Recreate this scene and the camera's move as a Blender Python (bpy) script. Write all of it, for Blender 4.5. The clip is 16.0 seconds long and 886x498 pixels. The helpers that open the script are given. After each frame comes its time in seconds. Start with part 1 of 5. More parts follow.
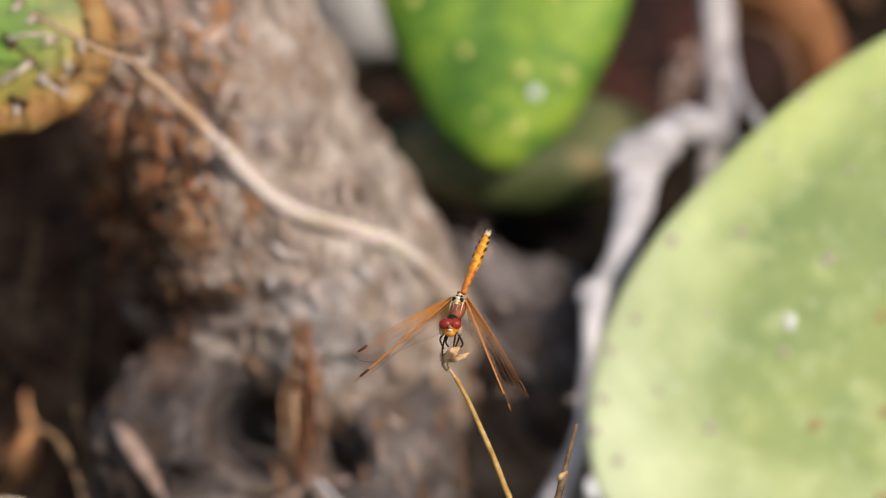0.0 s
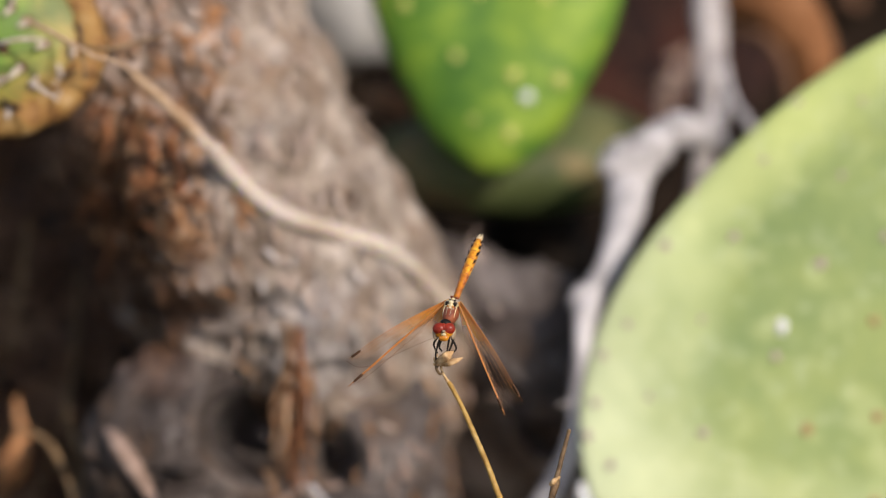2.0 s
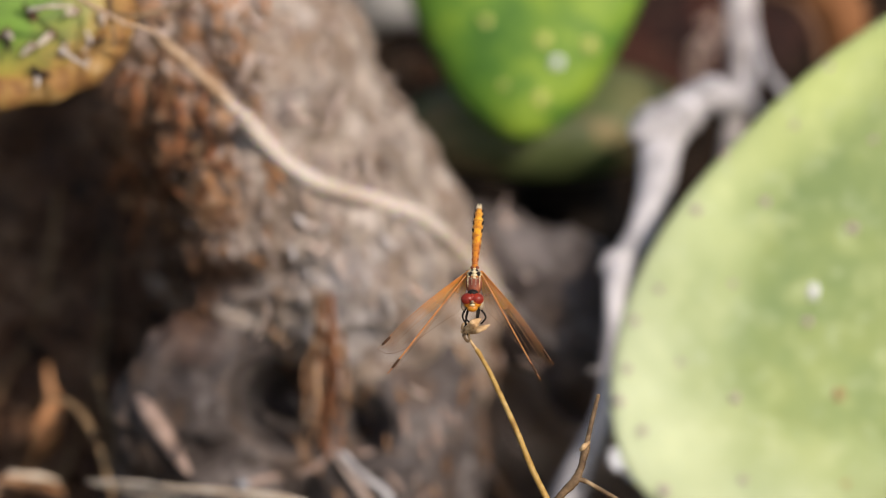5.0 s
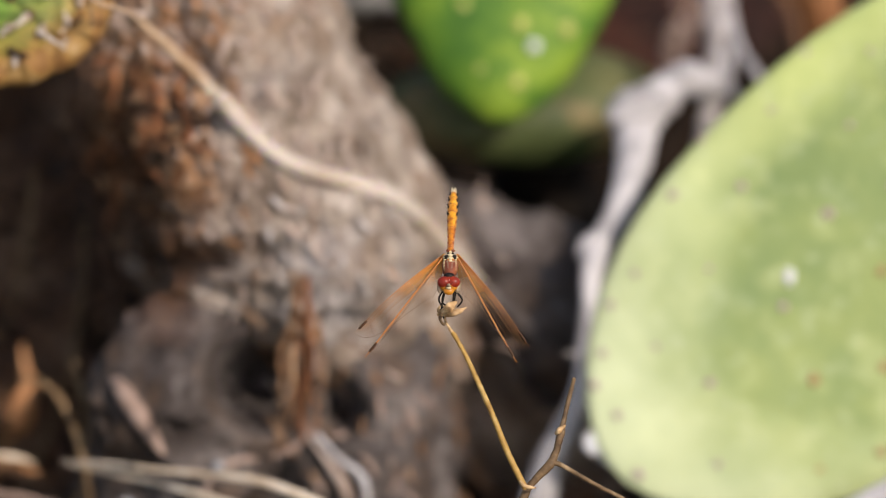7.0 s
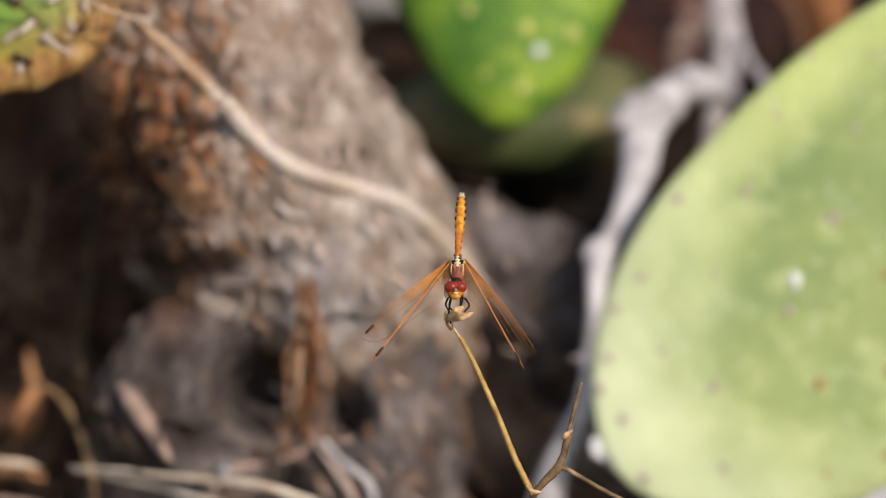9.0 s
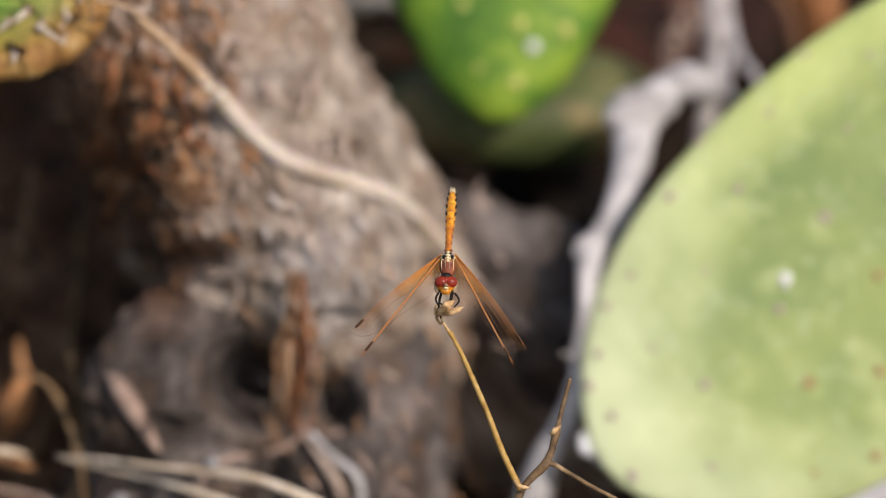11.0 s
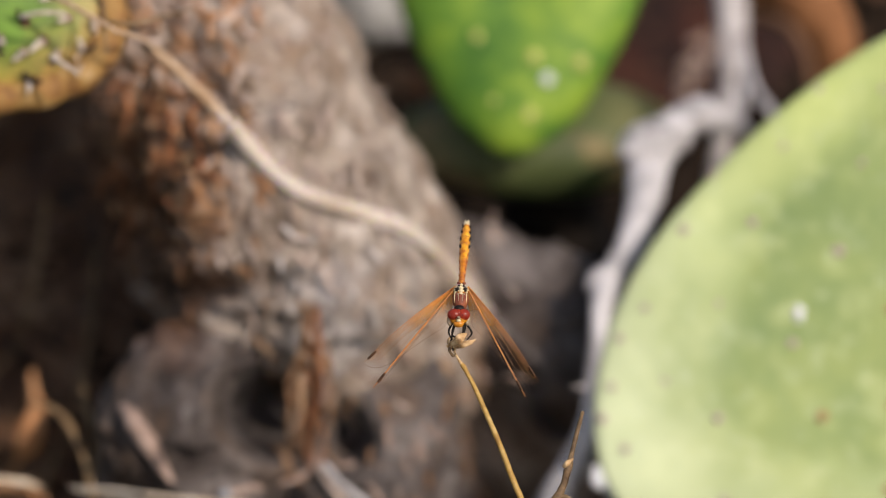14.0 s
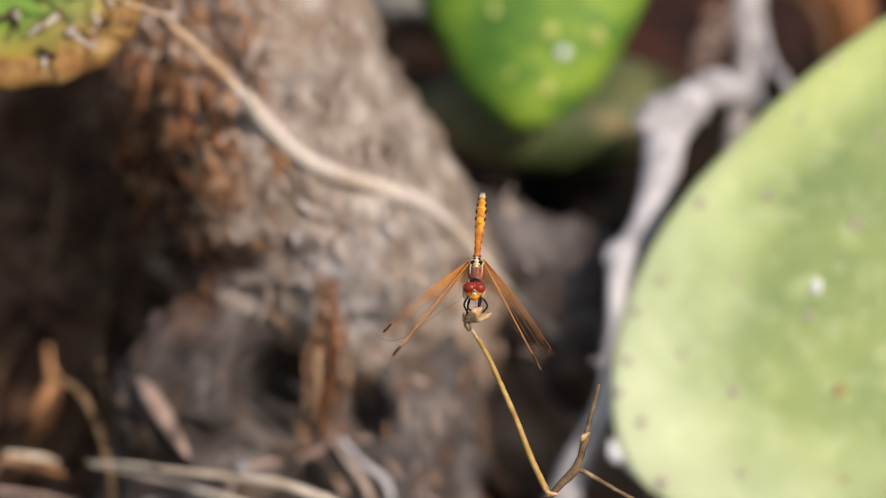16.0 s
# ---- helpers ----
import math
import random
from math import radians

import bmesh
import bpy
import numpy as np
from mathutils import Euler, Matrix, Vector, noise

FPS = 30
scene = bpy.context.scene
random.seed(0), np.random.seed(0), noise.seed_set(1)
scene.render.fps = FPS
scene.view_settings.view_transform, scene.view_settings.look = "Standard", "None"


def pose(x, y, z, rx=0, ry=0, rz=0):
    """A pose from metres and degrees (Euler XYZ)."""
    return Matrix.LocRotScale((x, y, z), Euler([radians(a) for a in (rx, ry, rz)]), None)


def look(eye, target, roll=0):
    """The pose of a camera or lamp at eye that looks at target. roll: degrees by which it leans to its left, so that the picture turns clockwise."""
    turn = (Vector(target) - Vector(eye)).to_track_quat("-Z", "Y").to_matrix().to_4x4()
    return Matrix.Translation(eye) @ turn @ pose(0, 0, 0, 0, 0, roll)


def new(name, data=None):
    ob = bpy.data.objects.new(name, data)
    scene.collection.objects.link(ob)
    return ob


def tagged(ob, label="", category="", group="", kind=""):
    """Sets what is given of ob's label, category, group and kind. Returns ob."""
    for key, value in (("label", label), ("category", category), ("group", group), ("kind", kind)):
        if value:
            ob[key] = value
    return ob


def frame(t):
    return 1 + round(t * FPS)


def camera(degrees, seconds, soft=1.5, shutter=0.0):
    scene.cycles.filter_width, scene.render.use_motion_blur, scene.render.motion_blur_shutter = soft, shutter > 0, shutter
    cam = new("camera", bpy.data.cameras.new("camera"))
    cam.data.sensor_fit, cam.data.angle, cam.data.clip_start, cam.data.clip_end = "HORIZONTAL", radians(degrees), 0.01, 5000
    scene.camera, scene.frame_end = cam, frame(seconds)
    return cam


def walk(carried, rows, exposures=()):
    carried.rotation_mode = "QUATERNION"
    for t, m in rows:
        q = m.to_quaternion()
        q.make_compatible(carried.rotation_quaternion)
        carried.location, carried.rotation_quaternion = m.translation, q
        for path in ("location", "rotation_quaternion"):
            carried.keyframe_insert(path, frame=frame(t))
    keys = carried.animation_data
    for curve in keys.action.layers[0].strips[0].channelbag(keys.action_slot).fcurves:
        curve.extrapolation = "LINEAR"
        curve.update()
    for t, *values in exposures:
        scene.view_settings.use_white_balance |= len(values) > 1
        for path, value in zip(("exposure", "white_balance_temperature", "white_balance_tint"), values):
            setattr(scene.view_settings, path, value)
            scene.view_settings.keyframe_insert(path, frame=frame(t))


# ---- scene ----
from mathutils.bvhtree import BVHTree

# ---- camera: a long lens, held by hand, 1.7 m from the perch ----
PATH = [
    (0, pose(0.00078, -1.54705, 0.72114, 65.3852, 0.1228, -0.0211)),
    (0.5, pose(0.00107, -1.54708, 0.72086, 65.4530, 0.2592, -0.1415)),
    (1, pose(0.00127, -1.54710, 0.72089, 65.4815, 0.1419, -0.0871)),
    (1.5, pose(0.00125, -1.54640, 0.72067, 65.4381, 0.1266, -0.2041)),
    (2, pose(0.00123, -1.54556, 0.72043, 65.4237, 0.0922, -0.0652)),
    (2.5, pose(0.00116, -1.54421, 0.72015, 65.3773, 0.1708, -0.0706)),
    (3, pose(0.00110, -1.54298, 0.71991, 65.3187, 0.4514, -0.1152)),
    (3.5, pose(0.00129, -1.54237, 0.71987, 65.2145, 0.7211, -0.2088)),
    (3.7, pose(0.00124, -1.54231, 0.71990, 65.1742, 0.6263, -0.1292)),
    (5.8, pose(0.00069, -1.54208, 0.71888, 65.0848, 0.2823, 0.0173)),
    (6, pose(0.00064, -1.54193, 0.71876, 65.0302, 0.2551, -0.1639)),
    (6.5, pose(0.00028, -1.54246, 0.71911, 64.9152, 0.1231, -0.2134)),
    (7, pose(-0.00000, -1.54340, 0.71970, 65.0000, -0.0000, -0.0000)),
    (7.5, pose(-0.00038, -1.54309, 0.71965, 65.0049, 0.0111, -0.0581)),
    (8, pose(-0.00031, -1.54352, 0.71951, 65.1287, 0.1754, -0.0922)),
    (8.2, pose(-0.00036, -1.54355, 0.71951, 65.0907, 0.1700, -0.0737)),
    (10.5, pose(-0.00087, -1.54393, 0.71957, 65.0245, -0.0142, 0.0054)),
    (11, pose(-0.00090, -1.54431, 0.71992, 64.9982, -0.5954, 0.2179)),
    (11.5, pose(-0.00090, -1.54517, 0.72034, 64.9056, -0.7513, 0.3396)),
    (12, pose(-0.00145, -1.54525, 0.72039, 64.7527, -0.9297, 0.3052)),
    (12.5, pose(-0.00150, -1.54572, 0.72078, 64.9283, -0.7655, 0.2777)),
    (13, pose(-0.00142, -1.54555, 0.72071, 64.8993, -0.6633, 0.1841)),
    (13.5, pose(-0.00112, -1.54516, 0.72076, 64.9696, -0.6644, 0.1978)),
    (14, pose(-0.00077, -1.54448, 0.72072, 65.2396, -0.7614, 0.4228)),
    (14.5, pose(-0.00056, -1.54363, 0.72045, 65.2293, -0.5495, 0.2397)),
    (15, pose(-0.00024, -1.54308, 0.72029, 65.2289, -0.6796, 0.4769)),
    (15.5, pose(-0.00051, -1.54252, 0.71986, 65.1949, -0.3831, 0.4346)),
    (16, pose(-0.00053, -1.54272, 0.71956, 65.0346, -0.6041, 0.5052)),
]
cam = camera(7.25, 16.0, 1.2)
cam.data.dof.use_dof = True
cam.data.dof.focus_distance = 1.703
cam.data.dof.aperture_fstop = 7.0
cam.data.dof.aperture_blades = 9
walk(cam, PATH, [(0, 0.36, 7500, 16), (2, 0.31, 7500, 16), (3.5, 0.27, 7500, 16), (6, 0.34, 7500, 16), (8, 0.33, 7500, 16), (10.5, 0.28, 7500, 16), (15.5, 0.28, 7500, 16), (16, 0.35, 7500, 16)])

# ---- daylight: sun over the viewer's right shoulder, clear sky ----
SUN_ELEV, SUN_AZ = 41.0, -38.0
world = bpy.data.worlds.new("sky")
scene.world = world
world.use_nodes = True
wn = world.node_tree
sky = wn.nodes.new("ShaderNodeTexSky")
sky.sky_type = "NISHITA"
sky.sun_disc = False
sky.sun_elevation = radians(SUN_ELEV)
sky.sun_rotation = radians(180 + SUN_AZ)
wn.links.new(sky.outputs[0], wn.nodes["Background"].inputs[0])
wn.nodes["Background"].inputs[1].default_value = 0.15
sun_data = bpy.data.lights.new("sun", "SUN")
sun_data.energy = 2.85
sun_data.angle = radians(0.53)
sun_data.color = (1.0, 0.965, 0.92)
sun = new("sun", sun_data)
_e, _a = radians(SUN_ELEV), radians(SUN_AZ)
sun.matrix_world = look((-math.sin(_a) * math.cos(_e) * 5, -math.cos(_a) * math.cos(_e) * 5, math.sin(_e) * 5), (0, 0, 0))

# ---- plan: a sheet through the perch, square to the mean line of sight ----
UNIT = 0.0001376          # metres to one plan unit
EYE = Vector((0, -1.5434, 0.7197))
TILT = Euler((radians(65), 0, 0)).to_matrix()
RIGHT, UP, BACK = TILT @ Vector((1, 0, 0)), TILT @ Vector((0, 1, 0)), TILT @ Vector((0, 0, -1))
FOCUS = 1.703
GROUND_Z = -0.175


def at(a, b, w):
    """World point: a right and b down in plan units from the sheet's corner, w millimetres behind the sheet, along the line of sight."""
    k = (FOCUS + w * 0.001) / FOCUS
    return EYE + BACK * (FOCUS + w * 0.001) + (RIGHT * (a - 784) + UP * (441 - b)) * (UNIT * k)


def ground_z(x, y):
    """Height of the ground: level soil that rises as a bank behind the plants, nearer on one side."""
    p = Vector((x, y, 0))
    side = min(1.0, max(0.0, (-0.055 - x) / 0.05))
    t = min(1.0, max(0.0, (y - 0.37 + 0.2 * side) / (0.4 - 0.08 * side)))
    near = max(0.0, 1 - max(abs(x), abs(y - 0.25)) / 0.8)
    return GROUND_Z + 0.26 * t * t * (3 - 2 * t) * min(1, near * 3) + (0.012 * noise.fractal(p * 9, 0.9, 2.0, 4) + 0.004 * noise.noise(p * 60)) * min(1, near * 4)


def ground_w(a, b, lift=0.0):
    """How far behind the sheet, in millimetres, the line of sight through (a, b) meets the ground."""
    w = 0.0
    while w < 2000:
        p = at(a, b, w)
        if p.z < ground_z(p.x, p.y) + lift:
            break
        w += 2.0
    return w


# ---- materials ----
def material(name, rough=0.7, spec=0.4):
    m = bpy.data.materials.new(name)
    m.use_nodes = True
    b = m.node_tree.nodes["Principled BSDF"]
    b.inputs["Roughness"].default_value = rough
    b.inputs["Specular IOR Level"].default_value = spec
    return m, m.node_tree, b


def node(nt, kind, **sets):
    n = nt.nodes.new(kind)
    for k, v in sets.items():
        n.inputs[k].default_value = v
    return n


def ramp(nt, fac, stops):
    r = nt.nodes.new("ShaderNodeValToRGB")
    els = r.color_ramp.elements
    while len(els) < len(stops):
        els.new(0.5)
    for e, (p, c) in zip(els, stops):
        e.position, e.color = p, (*c, 1)
    nt.links.new(fac, r.inputs[0])
    return r.outputs[0]


def mix(nt, fac, a, b, mode="MIX"):
    n = nt.nodes.new("ShaderNodeMix")
    n.data_type, n.blend_type = "RGBA", mode
    for sock, v in ((n.inputs[0], fac), (n.inputs[6], a), (n.inputs[7], b)):
        if isinstance(v, (int, float)):
            sock.default_value = v
        elif isinstance(v, tuple):
            sock.default_value = (*v, 1)
        else:
            nt.links.new(v, sock)
    return n.outputs[2]


def noisy(nt, scale, detail=6, rough=0.6, stretch=None, seed=0.0):
    tc = nt.nodes.new("ShaderNodeTexCoord")
    src = tc.outputs["Object"]
    mp = nt.nodes.new("ShaderNodeMapping")
    mp.inputs["Location"].default_value = (seed, seed * 0.7, -seed)
    if stretch:
        mp.inputs["Scale"].default_value = stretch
    nt.links.new(src, mp.inputs[0])
    n = node(nt, "ShaderNodeTexNoise", Scale=scale, Detail=detail, Roughness=rough)
    nt.links.new(mp.outputs[0], n.inputs["Vector"])
    return n.outputs["Fac"]


def bump(nt, bsdf, fac, strength, dist):
    b = node(nt, "ShaderNodeBump", Strength=strength, Distance=dist)
    nt.links.new(fac, b.inputs["Height"])
    nt.links.new(b.outputs[0], bsdf.inputs["Normal"])


def mottled(name, stops, scale, rough=0.75, spec=0.3, fine=None, fine_amt=0.35, bumps=0.5, dist=0.001, stretch=None, margin=None, flecks=None, patch=None, patch_scale=30.0, patch_edge=(0.52, 0.62), seed=0.0, sss=0.0):
    """A surface with coarse mottling, fine grain, relief and, where given, patches of another colour."""
    m, nt, b = material(name, rough, spec)
    col = ramp(nt, noisy(nt, scale, stretch=stretch, seed=seed), stops)
    grain = noisy(nt, fine or scale * 7, 4, 0.7, seed=seed + 3.1)
    col = mix(nt, fine_amt, col, ramp(nt, grain, [(0.3, (0.25, 0.25, 0.25)), (0.7, (1, 1, 1))]), "MULTIPLY")
    if patch:
        msk = ramp(nt, noisy(nt, patch_scale, 3, 0.5, seed=seed + 7.7), [(patch_edge[0], (0, 0, 0)), (patch_edge[1], (1, 1, 1))])
        col = mix(nt, msk, col, patch)
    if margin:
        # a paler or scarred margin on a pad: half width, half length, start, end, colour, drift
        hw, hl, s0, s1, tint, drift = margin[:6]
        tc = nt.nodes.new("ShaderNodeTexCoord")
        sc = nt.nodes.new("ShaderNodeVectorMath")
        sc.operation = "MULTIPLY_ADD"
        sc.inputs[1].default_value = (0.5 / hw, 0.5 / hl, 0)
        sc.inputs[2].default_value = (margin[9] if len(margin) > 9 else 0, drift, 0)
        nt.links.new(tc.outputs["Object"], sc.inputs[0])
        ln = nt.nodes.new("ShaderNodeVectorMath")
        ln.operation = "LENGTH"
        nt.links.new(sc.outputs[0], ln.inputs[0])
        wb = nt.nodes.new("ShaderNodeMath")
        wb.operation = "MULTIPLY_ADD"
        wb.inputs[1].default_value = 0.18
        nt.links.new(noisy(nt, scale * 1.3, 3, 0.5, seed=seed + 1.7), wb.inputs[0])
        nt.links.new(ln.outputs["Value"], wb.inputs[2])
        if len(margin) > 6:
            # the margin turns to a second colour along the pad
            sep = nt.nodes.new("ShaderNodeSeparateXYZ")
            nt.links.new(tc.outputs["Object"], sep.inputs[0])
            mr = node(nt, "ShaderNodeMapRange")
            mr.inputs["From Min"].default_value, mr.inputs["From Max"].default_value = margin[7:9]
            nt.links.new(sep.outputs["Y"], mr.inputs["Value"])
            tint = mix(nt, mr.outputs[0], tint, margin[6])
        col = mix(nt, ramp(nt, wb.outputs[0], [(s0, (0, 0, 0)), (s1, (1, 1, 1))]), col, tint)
    if flecks:
        # small pale scars: colour, scale, edge
        tint, fs, f0, f1, most = flecks
        col = mix(nt, ramp(nt, noisy(nt, fs, 5, 0.65, seed=seed + 15.0), [(f0, (0, 0, 0)), (f1, (most, most, most))]), col, tint)
    nt.links.new(col, b.inputs["Base Color"])
    bump(nt, b, grain, bumps, dist)
    if sss:
        b.inputs["Subsurface Weight"].default_value = sss
        b.inputs["Subsurface Radius"].default_value = (0.004, 0.006, 0.002)
        b.inputs["Subsurface Scale"].default_value = 1.0
    return m




def bark(name, stops, warmth):
    """Weathered bark: fibres, fine grain, warm patches, and a rusty crust on the trunk's flank."""
    m, nt, b = material(name, 0.9, 0.15)
    base = ramp(nt, noisy(nt, 62, 8, 0.62, seed=4.0), stops)
    streak = ramp(nt, noisy(nt, 230, 5, 0.6, stretch=(1.3, 0.6, 0.45), seed=9.0), [(0.3, (0.66, 0.62, 0.6)), (0.5, (0.93, 0.91, 0.9)), (0.68, (1.2, 1.18, 1.17))])
    col = mix(nt, 0.85, base, streak, "MULTIPLY")
    grain = noisy(nt, 900, 4, 0.7, seed=7.1)
    col = mix(nt, 0.45, col, ramp(nt, grain, [(0.3, (0.3, 0.28, 0.27)), (0.7, (1.1, 1.1, 1.1))]), "MULTIPLY")
    warm = ramp(nt, noisy(nt, 48, 4, 0.6, seed=12.0), [(0.53, (0, 0, 0)), (0.72, (warmth, warmth, warmth))])
    col = mix(nt, warm, col, (0.3, 0.185, 0.115))
    # rusty crust: a stained patch of its own, broken up by noise
    tc = nt.nodes.new("ShaderNodeTexCoord")
    d = nt.nodes.new("ShaderNodeVectorMath")
    d.operation = "DISTANCE"
    d.inputs[1].default_value = at(250, 318, 190)
    nt.links.new(tc.outputs["Object"], d.inputs[0])
    wv = node(nt, "ShaderNodeMath")
    wv.operation = "MULTIPLY_ADD"
    wv.inputs[1].default_value = 0.034
    nt.links.new(noisy(nt, 70, 6, 0.65, seed=3.3), wv.inputs[0])
    nt.links.new(d.outputs["Value"], wv.inputs[2])
    mr = node(nt, "ShaderNodeMapRange")
    for k, v in (("From Min", 0.047), ("From Max", 0.069), ("To Min", 0.92), ("To Max", 0.0)):
        mr.inputs[k].default_value = v
    nt.links.new(wv.outputs[0], mr.inputs["Value"])
    crust = ramp(nt, noisy(nt, 170, 5, 0.65, seed=21.0), [(0.35, (0.06, 0.025, 0.014)), (0.5, (0.16, 0.075, 0.043)), (0.6, (0.32, 0.165, 0.095)), (0.7, (0.58, 0.4, 0.3))])
    col = mix(nt, mr.outputs[0], col, crust)
    # whitish lichen: another patch with a ragged outline
    d2 = nt.nodes.new("ShaderNodeVectorMath")
    d2.operation = "DISTANCE"
    d2.inputs[1].default_value = at(590, 470, 170)
    nt.links.new(tc.outputs["Object"], d2.inputs[0])
    w2 = node(nt, "ShaderNodeMath")
    w2.operation = "MULTIPLY_ADD"
    w2.inputs[1].default_value = 0.06
    nt.links.new(noisy(nt, 75, 5, 0.6, seed=31.0), w2.inputs[0])
    nt.links.new(d2.outputs["Value"], w2.inputs[2])
    m2 = node(nt, "ShaderNodeMapRange")
    for k, v in (("From Min", 0.036), ("From Max", 0.056), ("To Min", 0.75), ("To Max", 0.0)):
        m2.inputs[k].default_value = v
    nt.links.new(w2.outputs[0], m2.inputs["Value"])
    lichen = ramp(nt, noisy(nt, 120, 5, 0.6, seed=35.0), [(0.35, (0.38, 0.36, 0.36)), (0.5, (0.55, 0.53, 0.535)), (0.65, (0.74, 0.72, 0.73))])
    col = mix(nt, m2.outputs[0], col, lichen)
    nt.links.new(col, b.inputs["Base Color"])
    bump(nt, b, grain, 1.0, 0.002)
    return m


BARK = bark("old_bark", [(0.33, (0.24, 0.184, 0.142)), (0.45, (0.42, 0.346, 0.284)), (0.55, (0.59, 0.506, 0.43)), (0.68, (0.84, 0.757, 0.67))], 0.8)
# knot, root and trunk foot: grey bark, darkened in colour for shade
SHADED_BARK = bark("shaded_bark", [(0.33, (0.046, 0.036, 0.031)), (0.45, (0.097, 0.08, 0.073)), (0.55, (0.15, 0.129, 0.12)), (0.68, (0.33, 0.295, 0.28))], 0.5)
SHADED_GREY_BARK = bark("shaded_grey_bark", [(0.33, (0.063, 0.052, 0.048)), (0.45, (0.13, 0.113, 0.107)), (0.55, (0.2, 0.178, 0.17)), (0.68, (0.42, 0.385, 0.37))], 0.5)
# root foot: mottled brown, painted paler in place of bounced light
LIFTED_ROOT_BARK = bark("lifted_root_bark", [(0.33, (0.2, 0.14, 0.1)), (0.45, (0.33, 0.245, 0.19)), (0.55, (0.44, 0.345, 0.28)), (0.68, (0.6, 0.5, 0.42))], 0.8)
CHIP = mottled("bark_chip", [(0.3, (0.3, 0.13, 0.055)), (0.5, (0.5, 0.26, 0.13)), (0.7, (0.68, 0.46, 0.31))], 160, 0.85, 0.2, dist=0.0006)
WHITE_CHIP = mottled("whitish_chip", [(0.3, (0.5, 0.44, 0.41)), (0.6, (0.7, 0.65, 0.62)), (0.75, (0.82, 0.79, 0.77))], 160, 0.85, 0.2, dist=0.0006)
PALE_CHIP = mottled("pale_chip", [(0.3, (0.4, 0.28, 0.22)), (0.6, (0.62, 0.5, 0.43)), (0.75, (0.75, 0.66, 0.6))], 160, 0.85, 0.2, dist=0.0006)
VINE_END = mottled("withered_vine", [(0.3, (0.3, 0.18, 0.1)), (0.5, (0.46, 0.32, 0.21)), (0.7, (0.6, 0.46, 0.34))], 150, 0.9, 0.15, fine=900, fine_amt=0.3, dist=0.0005)
VINE = mottled("dry_vine", [(0.3, (0.36, 0.265, 0.2)), (0.5, (0.51, 0.433, 0.378)), (0.7, (0.62, 0.555, 0.51))], 34, 0.9, 0.15, fine=900, fine_amt=0.2, dist=0.0003, sss=0.5)
DULL_WOOD = mottled("dull_grey_wood", [(0.3, (0.27, 0.24, 0.23)), (0.5, (0.46, 0.425, 0.415)), (0.72, (0.7, 0.67, 0.66))], 90, 0.85, 0.2, stretch=(1.2, 1.0, 0.4), fine=600, dist=0.0008)
STRAW = mottled("straw", [(0.3, (0.47, 0.34, 0.22)), (0.5, (0.7, 0.59, 0.46)), (0.7, (0.86, 0.79, 0.68))], 110, 0.65, 0.35, fine=900, fine_amt=0.15, dist=0.0003)
GREY_WOOD = mottled("grey_wood", [(0.3, (0.3, 0.287, 0.287)), (0.5, (0.5, 0.482, 0.487)), (0.72, (0.74, 0.72, 0.725))], 70, 0.85, 0.2, fine=600, dist=0.0008)
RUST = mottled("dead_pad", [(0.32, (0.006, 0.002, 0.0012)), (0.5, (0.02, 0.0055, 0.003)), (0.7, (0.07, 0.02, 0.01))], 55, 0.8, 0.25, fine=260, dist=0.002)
ORANGE_LEAF = mottled("orange_leaf", [(0.3, (0.36, 0.14, 0.05)), (0.5, (0.6, 0.28, 0.12)), (0.75, (0.74, 0.44, 0.25))], 90, 0.6, 0.3, dist=0.0005)
STONE = mottled("pale_stone", [(0.3, (0.36, 0.36, 0.35)), (0.6, (0.5, 0.5, 0.48)), (0.75, (0.6, 0.6, 0.57))], 40, 0.85, 0.2, fine=300, dist=0.001)
PEBBLE = mottled("grey_pebble", [(0.3, (0.2, 0.2, 0.21)), (0.6, (0.32, 0.32, 0.33)), (0.75, (0.46, 0.46, 0.46))], 90, 0.85, 0.2, fine=500, dist=0.0005)
# near-black under the plants: their deep shade is put into the colour
SOIL = mottled("shade_toned_soil", [(0.3, (0.006, 0.004, 0.0028)), (0.5, (0.017, 0.011, 0.007)), (0.7, (0.045, 0.029, 0.019))], 45, 0.95, 0.1, fine=350, bumps=1.0, dist=0.004)


def far_bounce(m, near, far, tint):
    """Turns ground to dry pale soil, unseen, away from the plants, to bounce light."""
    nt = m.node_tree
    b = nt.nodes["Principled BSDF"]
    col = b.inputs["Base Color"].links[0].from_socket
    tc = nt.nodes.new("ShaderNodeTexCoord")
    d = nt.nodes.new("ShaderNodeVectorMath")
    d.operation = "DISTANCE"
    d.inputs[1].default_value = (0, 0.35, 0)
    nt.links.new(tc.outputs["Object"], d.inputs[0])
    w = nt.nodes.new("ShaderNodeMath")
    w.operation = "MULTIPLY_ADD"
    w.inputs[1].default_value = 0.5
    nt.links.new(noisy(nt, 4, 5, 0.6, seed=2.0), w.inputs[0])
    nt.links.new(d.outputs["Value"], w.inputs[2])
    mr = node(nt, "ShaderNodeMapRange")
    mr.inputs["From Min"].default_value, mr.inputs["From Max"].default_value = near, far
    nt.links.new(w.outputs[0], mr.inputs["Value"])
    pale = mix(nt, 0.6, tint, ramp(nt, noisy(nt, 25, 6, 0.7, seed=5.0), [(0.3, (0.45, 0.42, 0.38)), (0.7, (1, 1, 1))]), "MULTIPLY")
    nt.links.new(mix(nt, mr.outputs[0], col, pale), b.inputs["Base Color"])


